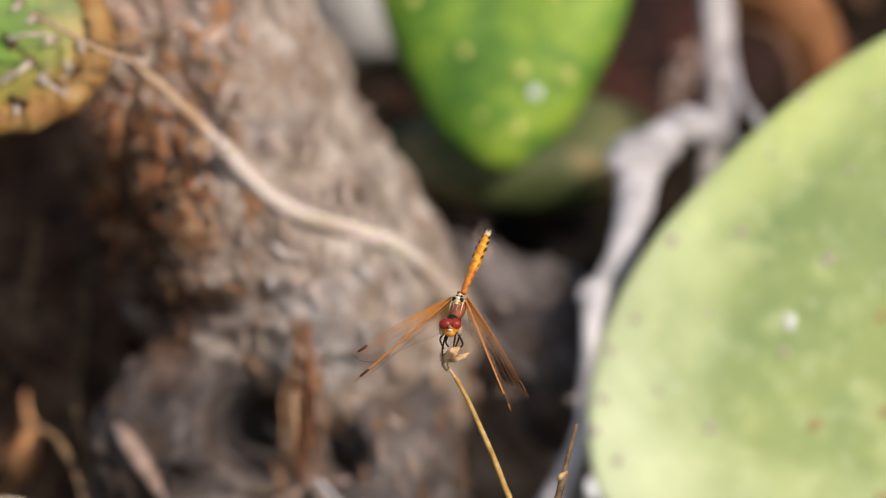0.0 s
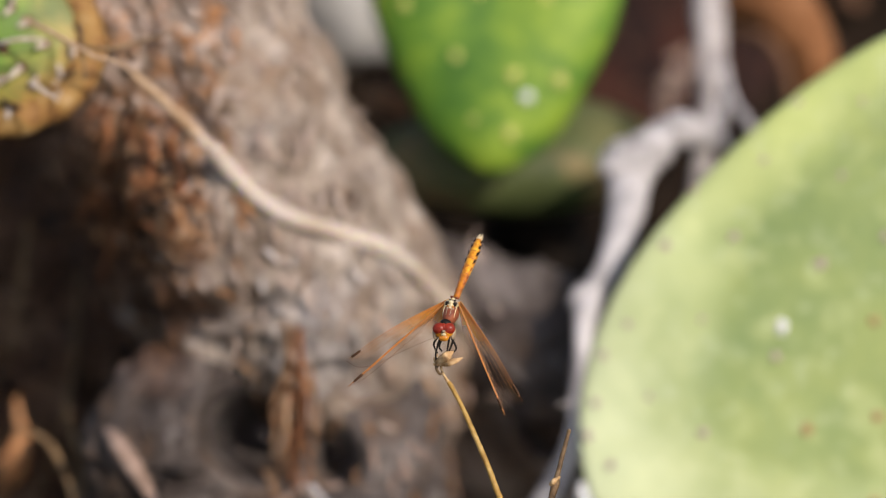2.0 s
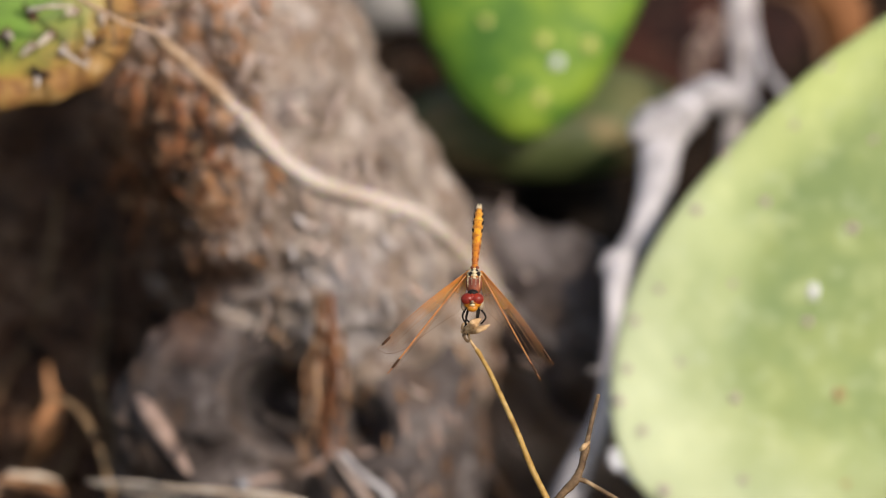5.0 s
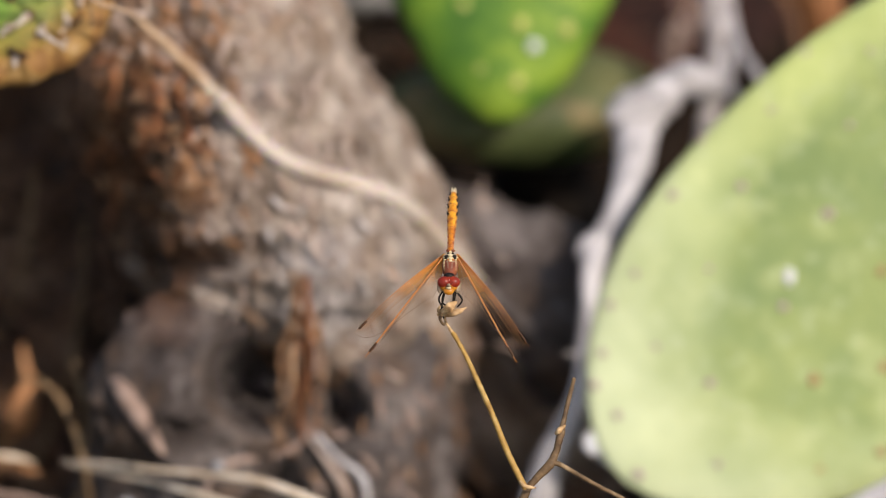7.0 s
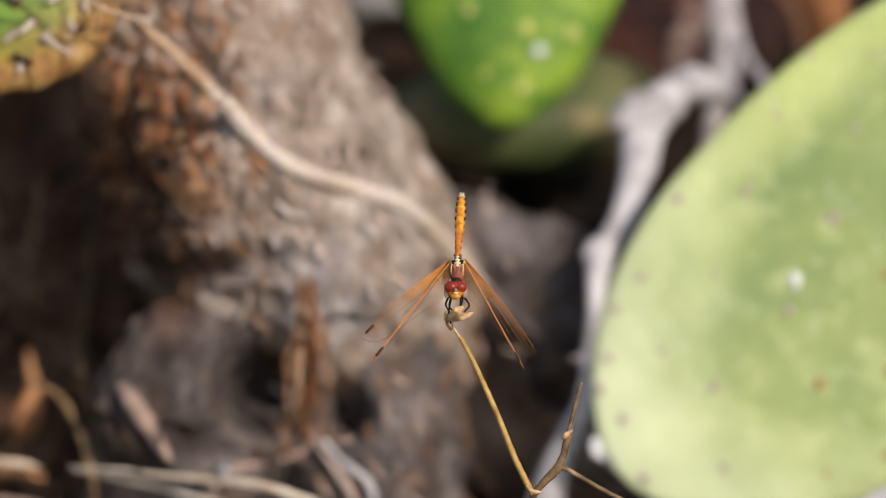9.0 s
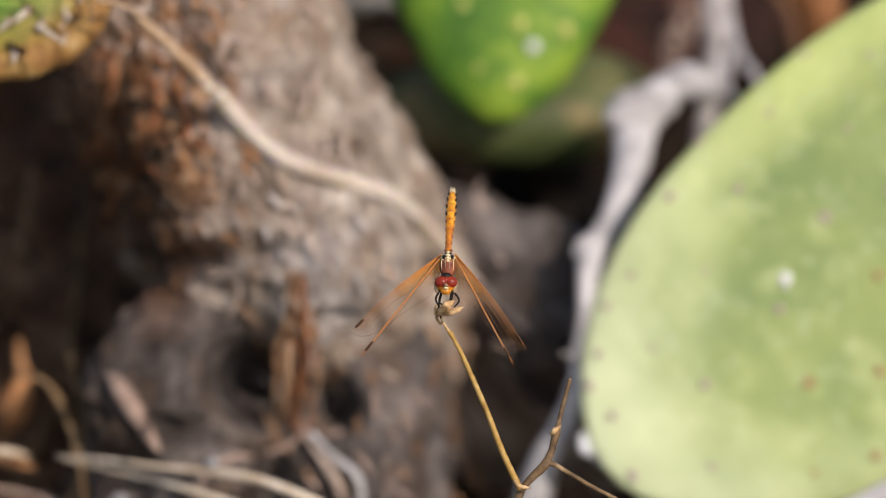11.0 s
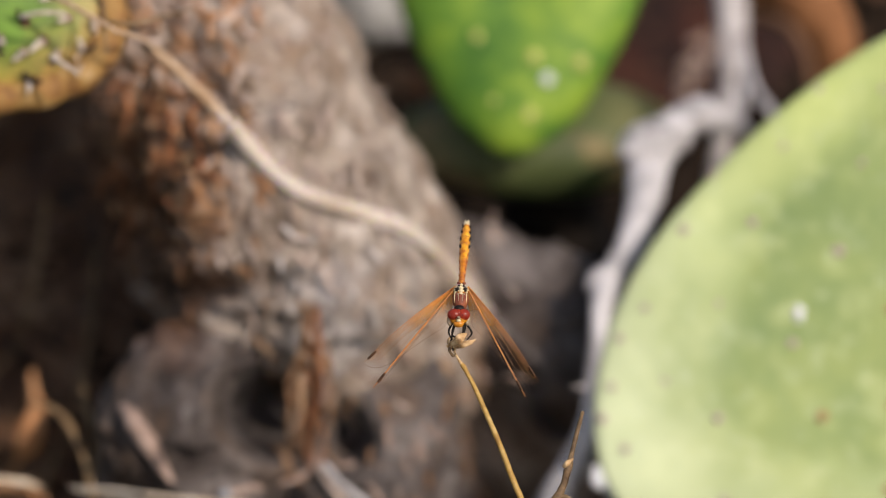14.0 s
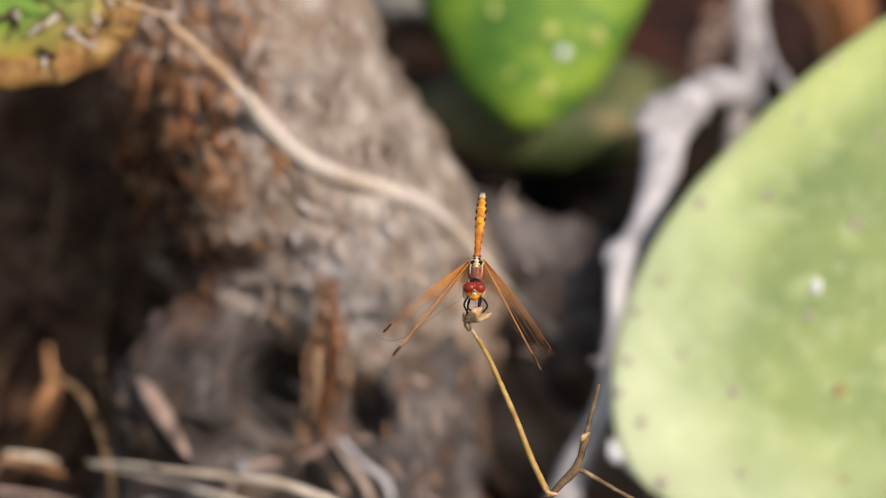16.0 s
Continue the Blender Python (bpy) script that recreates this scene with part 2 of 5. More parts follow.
# pale ground out of view, added to throw light into shaded parts
far_bounce(SOIL, 0.76, 1.05, (0.42, 0.345, 0.27))
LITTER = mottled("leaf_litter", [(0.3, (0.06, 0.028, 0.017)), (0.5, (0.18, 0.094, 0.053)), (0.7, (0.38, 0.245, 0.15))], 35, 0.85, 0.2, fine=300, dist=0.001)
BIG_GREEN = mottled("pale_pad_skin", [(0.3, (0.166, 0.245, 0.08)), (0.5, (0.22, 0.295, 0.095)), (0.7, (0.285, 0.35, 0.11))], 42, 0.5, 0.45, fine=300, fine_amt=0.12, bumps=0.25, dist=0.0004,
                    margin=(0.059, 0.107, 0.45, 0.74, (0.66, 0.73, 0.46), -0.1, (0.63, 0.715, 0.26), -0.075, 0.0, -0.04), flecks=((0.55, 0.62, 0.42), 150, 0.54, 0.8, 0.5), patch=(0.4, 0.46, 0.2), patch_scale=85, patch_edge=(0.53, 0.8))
GREEN = mottled("green_pad_skin", [(0.36, (0.048, 0.14, 0.018)), (0.5, (0.095, 0.21, 0.024)), (0.63, (0.2, 0.32, 0.034))], 60, 0.55, 0.3, fine=300, fine_amt=0.15, bumps=0.25, dist=0.0004)
SPINY_GREEN = mottled("spiny_pad_skin", [(0.3, (0.07, 0.15, 0.012)), (0.5, (0.125, 0.25, 0.02)), (0.7, (0.21, 0.35, 0.035))], 60, 0.5, 0.4, fine=300, fine_amt=0.2, bumps=0.3, dist=0.0005,
                      margin=(0.034, 0.067, 0.44, 0.57, (0.36, 0.2, 0.05), 0.0), flecks=((0.05, 0.11, 0.012), 55, 0.5, 0.62, 0.8))
STRIP = mottled("peeling_bark", [(0.32, (0.09, 0.045, 0.025)), (0.48, (0.29, 0.155, 0.085)), (0.62, (0.5, 0.31, 0.18)), (0.74, (0.7, 0.52, 0.36))], 190, 0.85, 0.2, dist=0.0006)
RED_STRIP = mottled("red_brown_bark", [(0.32, (0.08, 0.03, 0.014)), (0.48, (0.26, 0.1, 0.045)), (0.62, (0.45, 0.2, 0.095)), (0.74, (0.66, 0.42, 0.27))], 190, 0.85, 0.2, dist=0.0006)
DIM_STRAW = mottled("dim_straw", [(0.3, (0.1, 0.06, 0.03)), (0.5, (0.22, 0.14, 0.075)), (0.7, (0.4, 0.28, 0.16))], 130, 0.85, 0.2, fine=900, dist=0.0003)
PINK_STRAW = mottled("pinkish_straw", [(0.3, (0.25, 0.17, 0.13)), (0.5, (0.4, 0.29, 0.24)), (0.7, (0.52, 0.4, 0.34))], 110, 0.8, 0.2, fine=900, dist=0.0003)
DEAD_SKIN = mottled("dead_skin", [(0.3, (0.13, 0.05, 0.018)), (0.5, (0.27, 0.115, 0.045)), (0.7, (0.42, 0.22, 0.12))], 60, 0.8, 0.25, dist=0.001)
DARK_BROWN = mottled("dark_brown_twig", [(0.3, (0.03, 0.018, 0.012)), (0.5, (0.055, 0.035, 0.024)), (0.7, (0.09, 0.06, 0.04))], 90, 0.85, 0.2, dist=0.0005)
SHADE_WOOD = mottled("shade_dark_wood", [(0.3, (0.005, 0.004, 0.003)), (0.5, (0.011, 0.008, 0.006)), (0.7, (0.026, 0.018, 0.013))], 90, 0.9, 0.15, dist=0.0005)
OLIVE = mottled("old_pad_skin", [(0.3, (0.038, 0.053, 0.015)), (0.5, (0.08, 0.106, 0.034)), (0.7, (0.17, 0.163, 0.068))], 26, 0.6, 0.35, fine=260, fine_amt=0.2, dist=0.0005,
                patch=(0.3, 0.2, 0.09), patch_scale=34, patch_edge=(0.5, 0.62))
YELLOW_RIM = mottled("scarred_rim", [(0.3, (0.1, 0.05, 0.025)), (0.43, (0.26, 0.125, 0.04)), (0.55, (0.35, 0.2, 0.06)), (0.7, (0.5, 0.34, 0.18))], 130, 0.7, 0.3, fine=500, dist=0.0008)
AREOLE = mottled("areole_felt", [(0.3, (0.36, 0.29, 0.26)), (0.6, (0.48, 0.39, 0.36)), (0.75, (0.58, 0.49, 0.47))], 500, 0.95, 0.1, dist=0.0003)
RUSTY_AREOLE = mottled("rusty_areole", [(0.3, (0.32, 0.2, 0.1)), (0.6, (0.44, 0.3, 0.15)), (0.75, (0.54, 0.42, 0.25))], 500, 0.95, 0.1, dist=0.0003)
PALE_AREOLE = mottled("pale_areole", [(0.3, (0.46, 0.5, 0.12)), (0.6, (0.6, 0.6, 0.2)), (0.75, (0.68, 0.66, 0.34))], 500, 0.9, 0.1, dist=0.0003)
WAX = mottled("white_wax", [(0.3, (0.62, 0.64, 0.64)), (0.7, (0.78, 0.8, 0.81))], 400, 0.9, 0.2, fine_amt=0.15, dist=0.0004)
SPINE = mottled("dry_spine", [(0.3, (0.4, 0.3, 0.23)), (0.7, (0.72, 0.64, 0.56))], 300, 0.7, 0.3, dist=0.0002)
STEM = mottled("ochre_stem", [(0.3, (0.24, 0.12, 0.03)), (0.5, (0.41, 0.235, 0.055)), (0.72, (0.54, 0.36, 0.13))], 260, 0.6, 0.35, fine=2400, fine_amt=0.4, dist=0.00012)
TWIG = mottled("brown_twig", [(0.3, (0.07, 0.04, 0.02)), (0.5, (0.165, 0.102, 0.05)), (0.72, (0.37, 0.26, 0.15))], 260, 0.65, 0.3, fine=2400, fine_amt=0.4, dist=0.00012)
HUSK = mottled("dry_husk", [(0.3, (0.28, 0.14, 0.055)), (0.5, (0.54, 0.34, 0.16)), (0.72, (0.76, 0.56, 0.34))], 420, 0.65, 0.3, fine=2600, fine_amt=0.35, dist=0.0002)


def body_skin(name, stops, scale=700, rough=0.35, spec=0.5):
    return mottled(name, stops, scale, rough, spec, fine=5000, fine_amt=0.3, bumps=0.3, dist=0.00005)


ABDOMEN = body_skin("orange_abdomen", [(0.34, (0.4, 0.1, 0.006)), (0.5, (0.64, 0.24, 0.01)), (0.66, (0.8, 0.42, 0.03))])
BLACK = body_skin("black_mark", [(0.3, (0.006, 0.005, 0.005)), (0.7, (0.022, 0.017, 0.013))], 700, 0.5, 0.15)
CREAM = body_skin("cream_mark", [(0.3, (0.6, 0.47, 0.25)), (0.7, (0.78, 0.68, 0.45))])
THORAX = body_skin("red_brown_thorax", [(0.3, (0.12, 0.03, 0.016)), (0.55, (0.26, 0.075, 0.04)), (0.75, (0.38, 0.14, 0.06))], 500, 0.45, 0.2)
EYE_RED = body_skin("red_eye", [(0.3, (0.15, 0.014, 0.008)), (0.6, (0.28, 0.027, 0.012)), (0.8, (0.4, 0.055, 0.02))], 400, 0.32, 0.25)
CHEEK = body_skin("dull_cheek", [(0.3, (0.2, 0.13, 0.08)), (0.7, (0.45, 0.36, 0.25))])
RUSTY = body_skin("rusty_ring", [(0.3, (0.2, 0.04, 0.006)), (0.7, (0.36, 0.09, 0.01))])
FACE = body_skin("amber_face", [(0.3, (0.42, 0.14, 0.01)), (0.6, (0.58, 0.23, 0.02)), (0.8, (0.66, 0.36, 0.08))], 600, 0.3)
LEG = body_skin("black_leg", [(0.3, (0.008, 0.007, 0.006)), (0.7, (0.03, 0.022, 0.018))], 900, 0.6, 0.15)
VEIN = body_skin("orange_vein", [(0.3, (0.42, 0.13, 0.02)), (0.7, (0.6, 0.22, 0.04))], 900, 0.4)
DARK_VEIN = body_skin("dark_vein", [(0.3, (0.07, 0.03, 0.02)), (0.7, (0.2, 0.08, 0.04))], 900, 0.4)
NET_VEIN = body_skin("net_vein", [(0.3, (0.32, 0.14, 0.06)), (0.7, (0.5, 0.26, 0.12))], 900, 0.35)
STIGMA = body_skin("dark_stigma", [(0.3, (0.03, 0.014, 0.008)), (0.7, (0.1, 0.045, 0.02))], 900, 0.6, 0.15)


def film(name, tint, base, cover, reach):
    """A thin clear film: mostly see-through, with a faint tint and a gloss, amber near the base."""
    m, nt, b = material(name, 0.25, 0.5)
    col = ramp(nt, noisy(nt, 600, 3), [(0.3, tuple(c * 0.8 for c in tint)), (0.7, tint)])
    nt.links.new(col, b.inputs["Base Color"])
    tr = node(nt, "ShaderNodeBsdfTransparent")
    # the amber of the wing's base thins out along the wing
    tc = nt.nodes.new("ShaderNodeTexCoord")
    dist = nt.nodes.new("ShaderNodeVectorMath")
    dist.operation = "DISTANCE"
    dist.inputs[1].default_value = (-0.0004, 0.0136, -0.001)
    nt.links.new(tc.outputs["Object"], dist.inputs[0])
    fade = node(nt, "ShaderNodeMapRange")
    fade.interpolation_type = "SMOOTHERSTEP"
    for k, v in (("From Min", 0.001), ("From Max", reach), ("To Min", base), ("To Max", cover)):
        fade.inputs[k].default_value = v
    nt.links.new(dist.outputs["Value"], fade.inputs["Value"])
    mx = node(nt, "ShaderNodeMixShader")
    nt.links.new(fade.outputs[0], mx.inputs[0])
    glow = node(nt, "ShaderNodeBsdfTranslucent")
    nt.links.new(col, glow.inputs["Color"])
    both = node(nt, "ShaderNodeMixShader", Fac=0.45)
    nt.links.new(b.outputs[0], both.inputs[1])
    nt.links.new(glow.outputs[0], both.inputs[2])
    nt.links.new(tr.outputs[0], mx.inputs[1])
    nt.links.new(both.outputs[0], mx.inputs[2])
    nt.links.new(mx.outputs[0], nt.nodes["Material Output"].inputs["Surface"])
    return m


WING_FILM = film("clear_wing", (0.86, 0.34, 0.06), 0.9, 0.014, 0.013)
AMBER_FILM = film("amber_wing_edge", (0.9, 0.36, 0.03), 0.92, 0.2, 0.022)
HIND_FILM = film("amber_hind_edge", (0.9, 0.38, 0.06), 0.9, 0.08, 0.022)
DEEP_ORANGE = body_skin("deep_orange_abdomen", [(0.3, (0.36, 0.09, 0.006)), (0.55, (0.56, 0.18, 0.01)), (0.75, (0.68, 0.3, 0.03))])


# ---- mesh helpers ----
def part(name, bm, mat, parent=None, label=""):
    me = bpy.data.meshes.new(name)
    bmesh.ops.recalc_face_normals(bm, faces=bm.faces[:])
    bm.to_mesh(me)
    bm.free()
    me.materials.append(mat)
    me.polygons.foreach_set("use_smooth", [True] * len(me.polygons))
    ob = new(name, me)
    ob.parent = parent
    if label:
        tagged(ob, label)
    return ob


def thing(name, label, category, group="", kind="", m=None):
    ob = tagged(new(name), label, category, group, kind)
    ob.empty_display_size = 0.01
    if m is not None:
        ob.matrix_world = m
    return ob


def glide(pts, steps=6):
    """A smooth line through points that carry any number of values."""
    p = [tuple(q) for q in pts]
    p = [tuple(2 * x - y for x, y in zip(p[0], p[1]))] + p + [tuple(2 * x - y for x, y in zip(p[-1], p[-2]))]
    out = []
    for i in range(1, len(p) - 2):
        for s in range(steps):
            t = s / steps
            out.append(tuple(0.5 * (2 * b + (c - a) * t + (2 * a - 5 * b + 4 * c - d) * t * t + (3 * b - a - 3 * c + d) * t ** 3)
                             for a, b, c, d in zip(p[i - 1], p[i], p[i + 1], p[i + 2])))
    return out + [p[-2]]


def tube(bm, pts, radii, seg=8, wob=0.0, seed=0.0, flat=1.0, up=None, wave=400.0):
    """A tube with rounded ends along pts; wob roughens it, flat squeezes it across up."""
    pts = [Vector(q) for q in pts]
    rings = []
    n = len(pts)
    ref = Vector(up) if up is not None else Vector((0.3, 0.2, 1))
    for i in range(n):
        d = (pts[min(i + 1, n - 1)] - pts[max(i - 1, 0)]).normalized()
        x = d.cross(ref)
        x = x.normalized() if x.length > 1e-4 else d.orthogonal().normalized()
        y = x.cross(d)
        ring = []
        for k in range(seg):
            a = 2 * math.pi * k / seg
            o = x * math.cos(a) + y * math.sin(a) * flat
            r = max(radii[i], 1e-6)
            if wob:
                r *= 1 + wob * noise.noise((pts[i] + o * radii[i]) * wave + Vector((seed, seed, 0)))
            ring.append(bm.verts.new(pts[i] + o * r))
        rings.append(ring)
    for i in range(n - 1):
        for k in range(seg):
            bm.faces.new((rings[i][k], rings[i][(k + 1) % seg], rings[i + 1][(k + 1) % seg], rings[i + 1][k]))
    for ring, p, q in ((rings[0], pts[0], pts[1]), (rings[-1], pts[-1], pts[-2])):
        r = radii[0] if ring is rings[0] else radii[-1]
        v = bm.verts.new(p + (p - q).normalized() * r * 0.6)
        for k in range(seg):
            bm.faces.new((ring[k], ring[(k + 1) % seg], v))
    return bm


def rod(rows, steps=6, **kw):
    """A tube from plan rows (a, b, w, radius), all lengths but w in plan units."""
    line = glide(rows, steps)
    return tube(bmesh.new(), [at(*q[:3]) for q in line], [q[3] * UNIT for q in line], **kw)


def lump(bm, c, r, axes=(1, 1, 1), rough=0.0, freq=1.0, seed=0.0, sub=3, m=None):
    """A rounded lump of radii r * axes, roughened."""
    made = bmesh.ops.create_icosphere(bm, subdivisions=sub, radius=1.0)["verts"]
    for v in made:
        d = v.co.copy()
        k = 1 + rough * noise.fractal(d * freq + Vector((seed, 2 * seed, -seed)), 0.8, 2.0, 4)
        p = Vector((d.x * axes[0], d.y * axes[1], d.z * axes[2])) * (r * k)
        v.co = (m @ p if m is not None else p) + Vector(c)
    return made


def basis(normal, along):
    n = Vector(normal).normalized()
    y = (Vector(along) - n * Vector(along).dot(n)).normalized()
    return Matrix((y.cross(n), y, n)).transposed()


# ---- ground ----
def ground():
    bm = bmesh.new()
    ticks = [-60, -20, -6, -2, -1, -0.7] + [-0.5 + i * 0.0125 for i in range(81)] + [0.7, 1, 2, 6, 20, 60]
    grid = []
    for y in ticks:
        row = []
        for x in ticks:
            row.append(bm.verts.new((x, y + 0.25, ground_z(x, y + 0.25))))
        grid.append(row)
    for j in range(len(ticks) - 1):
        for i in range(len(ticks) - 1):
            bm.faces.new((grid[j][i], grid[j][i + 1], grid[j + 1][i + 1], grid[j + 1][i]))
    return tagged(part("ground", bm, SOIL), "soil with dry leaf litter, near-black for the shade under plants", "ground", kind="structure")


ground()


# ---- old woody trunk ----
SET_BACK = -62.0          # millimetres by which the trunk stands further back


def plan_of(p):
    """The plan coordinates (a, b, w) of a world point."""
    d = p - EYE
    k = d.dot(BACK) / FOCUS
    return 784 + d.dot(RIGHT) / (UNIT * k), 441 - d.dot(UP) / (UNIT * k), (d.dot(BACK) - FOCUS) * 1000


GRAIN = (RIGHT * 0.42 - UP * 0.9).normalized()      # the way the bark's fibres run
ACROSS = GRAIN.cross(BACK).normalized()
# bowls worn into the wood: centre, half width, half height (plan units), depth and lip (millimetres)
BOWLS = ((455, 682, 104, 96, 42, 2.0), (604, 715, 44, 68, 22, 1.0), (640, 262, 26, 34, 6, 0.8), (400, 458, 170, 44, 12, 0.0))


def weather(p, n, folds):
    """How far, in metres, the old wood's surface moves along its normal, and along the line of sight."""
    q = Vector((p.dot(ACROSS), p.dot(GRAIN) * 0.38, p.dot(BACK)))
    out = 0.0065 * noise.fractal(p * 26, 0.9, 2.0, 3) * folds
    out += 0.0025 * noise.fractal(q * 150, 0.9, 2.1, 3) * folds
    out += 0.001 * noise.fractal(p * 330, 0.8, 2.0, 3)
    pit = noise.noise(p * 95 + Vector((7, 3, 1)))
    if pit > 0.34:
        out -= 0.008 * (pit - 0.34)
    a, b, w = plan_of(p)
    back = 0.0
    for ca, cb, ra, rb, deep, lip in BOWLS:
        r = math.hypot((a - ca) / ra, (b - cb) / rb) + 0.16 * noise.noise(p * 60)
        if r < 1.6 and n.dot(BACK) < 0.35:
            back += deep * 0.001 * max(0.0, 1 - r * r) ** 1.5 - lip * 0.001 * math.exp(-((r - 1.1) / 0.17) ** 2)
            if deep > 20:
                back += 0.0011 * math.sin(r * 26 + 3 * noise.noise(p * 80)) * max(0.0, 1 - abs(r - 0.75) / 0.5)
    return out, back


def gnarl(name, lobes, parent=None, label="", voxel=0.0015, seed=0.0, folds=1.0, mat=None):
    """Woody lobes grown together, then weathered: folds, fibres, grain, pits and bowls."""
    bm = bmesh.new()
    for i, rows in enumerate(lobes):
        line = glide(rows, 5)
        tube(bm, [at(q[0], q[1], q[2] + SET_BACK) for q in line], [q[3] * UNIT * 1.02 for q in line], 18, 0.25, seed + i * 5.0, wave=60)
    ob = part(name, bm, mat or BARK, parent, label)
    r = ob.modifiers.new("merge", "REMESH")
    r.mode, r.voxel_size, r.use_smooth_shade = "VOXEL", voxel, True
    s = ob.modifiers.new("soften", "SMOOTH")
    s.iterations = 14
    bpy.context.view_layer.update()
    me = bpy.data.meshes.new_from_object(ob.evaluated_get(bpy.context.evaluated_depsgraph_get()))
    ob.modifiers.clear()
    ob.data = me
    moved = []
    for v in me.vertices:
        out, back = weather(v.co, v.normal, folds)
        moved.append(v.co + v.normal * out + BACK * back)
    me.vertices.foreach_set("co", [c for p in moved for c in p])
    me.update()
    return ob


def trunk():
    ob = gnarl("old_trunk", [
        [(340, -700, 330, 170), (385, -300, 285, 190), (400, -80, 254, 185), (412, 60, 250, 200), (455, 210, 247, 220), (515, 380, 242, 238), (575, 515, 252, 200), (610, 620, 285, 160), (630, 800, 310, 160)],
        [(478, -60, 275, 88), (524, 60, 272, 96), (574, 180, 272, 104), (628, 300, 274, 112), (692, 410, 276, 128), (732, 520, 280, 138), (716, 640, 310, 130)],
        [(235, -300, 285, 160), (240, -120, 254, 160), (240, -20, 249, 152), (258, 120, 262, 136), (294, 280, 284, 132), (342, 410, 296, 126), (405, 530, 300, 118), (450, 680, 310, 100), (450, 960, 326, 170)],
    ])
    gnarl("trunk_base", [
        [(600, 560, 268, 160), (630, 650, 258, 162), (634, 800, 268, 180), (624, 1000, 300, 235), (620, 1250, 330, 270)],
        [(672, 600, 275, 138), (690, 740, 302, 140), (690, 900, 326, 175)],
    ], ob, "grey foot of the trunk, darkened for shade, with a deep crack", seed=90, folds=0.8, mat=SHADED_GREY_BARK)
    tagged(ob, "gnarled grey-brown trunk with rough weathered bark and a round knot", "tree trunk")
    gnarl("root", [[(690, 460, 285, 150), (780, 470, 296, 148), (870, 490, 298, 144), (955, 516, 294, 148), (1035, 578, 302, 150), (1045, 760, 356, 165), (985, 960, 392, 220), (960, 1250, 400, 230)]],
          ob, "grey root spreading from the trunk, shade put into its colour", seed=30, folds=0.6, mat=SHADED_BARK)
    gnarl("root_foot", [[(800, 590, 324, 165), (880, 690, 336, 182), (870, 940, 374, 250), (870, 1250, 400, 260)], [(950, 650, 324, 150), (1000, 770, 340, 170), (960, 960, 372, 210)]],
          ob, "brown mottled foot of the root, paler to lift its shade", seed=130, folds=0.7, mat=LIFTED_ROOT_BARK)
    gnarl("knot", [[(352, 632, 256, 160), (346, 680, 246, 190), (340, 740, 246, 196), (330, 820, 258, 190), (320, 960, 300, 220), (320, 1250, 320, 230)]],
          ob, "round weathered knot, darkened for shade, with a dark hollow worn into it", 0.0013, 60, 0.55, SHADED_BARK)
    rnd = random.Random(17)
    for k in range(24):
        da, dw = rnd.uniform(-44, 26), rnd.uniform(-3, 7)
        top, low, r = rnd.uniform(480, 570), rnd.uniform(620, 800), rnd.uniform(2, 5)
        rows = []
        for q in range(6):
            f = q / 5
            rows.append((542 + da * (0.4 + f) + rnd.uniform(-13, 13), top + (low - top) * f, 209 + SET_BACK + dw + 16 * f + rnd.uniform(-2, 2), r * (0.35 + math.sin(math.pi * min(0.95, f + 0.15)))))
        part("bark_strip", rod(rows, 6, seg=8, wob=0.6, seed=k * 3.0, flat=0.5, up=TOWARD, wave=250), (RED_STRIP, STRIP, STRIP, PALE_CHIP, STRIP)[k % 5], ob, "peeling orange-brown strip of bark")
    return ob


TOWARD = -BACK
TRUNK = trunk()
bpy.context.view_layer.update()
_dg = bpy.context.evaluated_depsgraph_get()
_trees = [BVHTree.FromObject(o, _dg) for o in (TRUNK, *TRUNK.children) if not o.name.startswith("bark_strip")]


def on_trunk(a, b, lift=0.0):
    """The spot of the bark met along the line of sight through (a, b), lifted by some millimetres, and its normal."""
    way = (at(a, b, 0) - EYE).normalized()
    hits = [h for h in (t.ray_cast(EYE, way) for t in _trees) if h[0] is not None]
    if not hits:
        return None, None
    hit = min(hits, key=lambda h: h[3])
    n = hit[1] if hit[1].dot(way) < 0 else -hit[1]
    return hit[0] + n * lift * 0.001, n


def resting(a, b, w, r, gap):
    """The depth w, or less where the trunk would otherwise swallow a stem of radius r."""
    p, _ = on_trunk(a, b)
    return w if p is None else min(w, plan_of(p)[2] - r * UNIT * 1000 * 0.8 - gap)


SETS = {"straw": "dry straws in the litter", "tendril": "curled dry tendrils", "dead_branch": "grey dead branches", "pale_twig": "pale twigs by the root"}


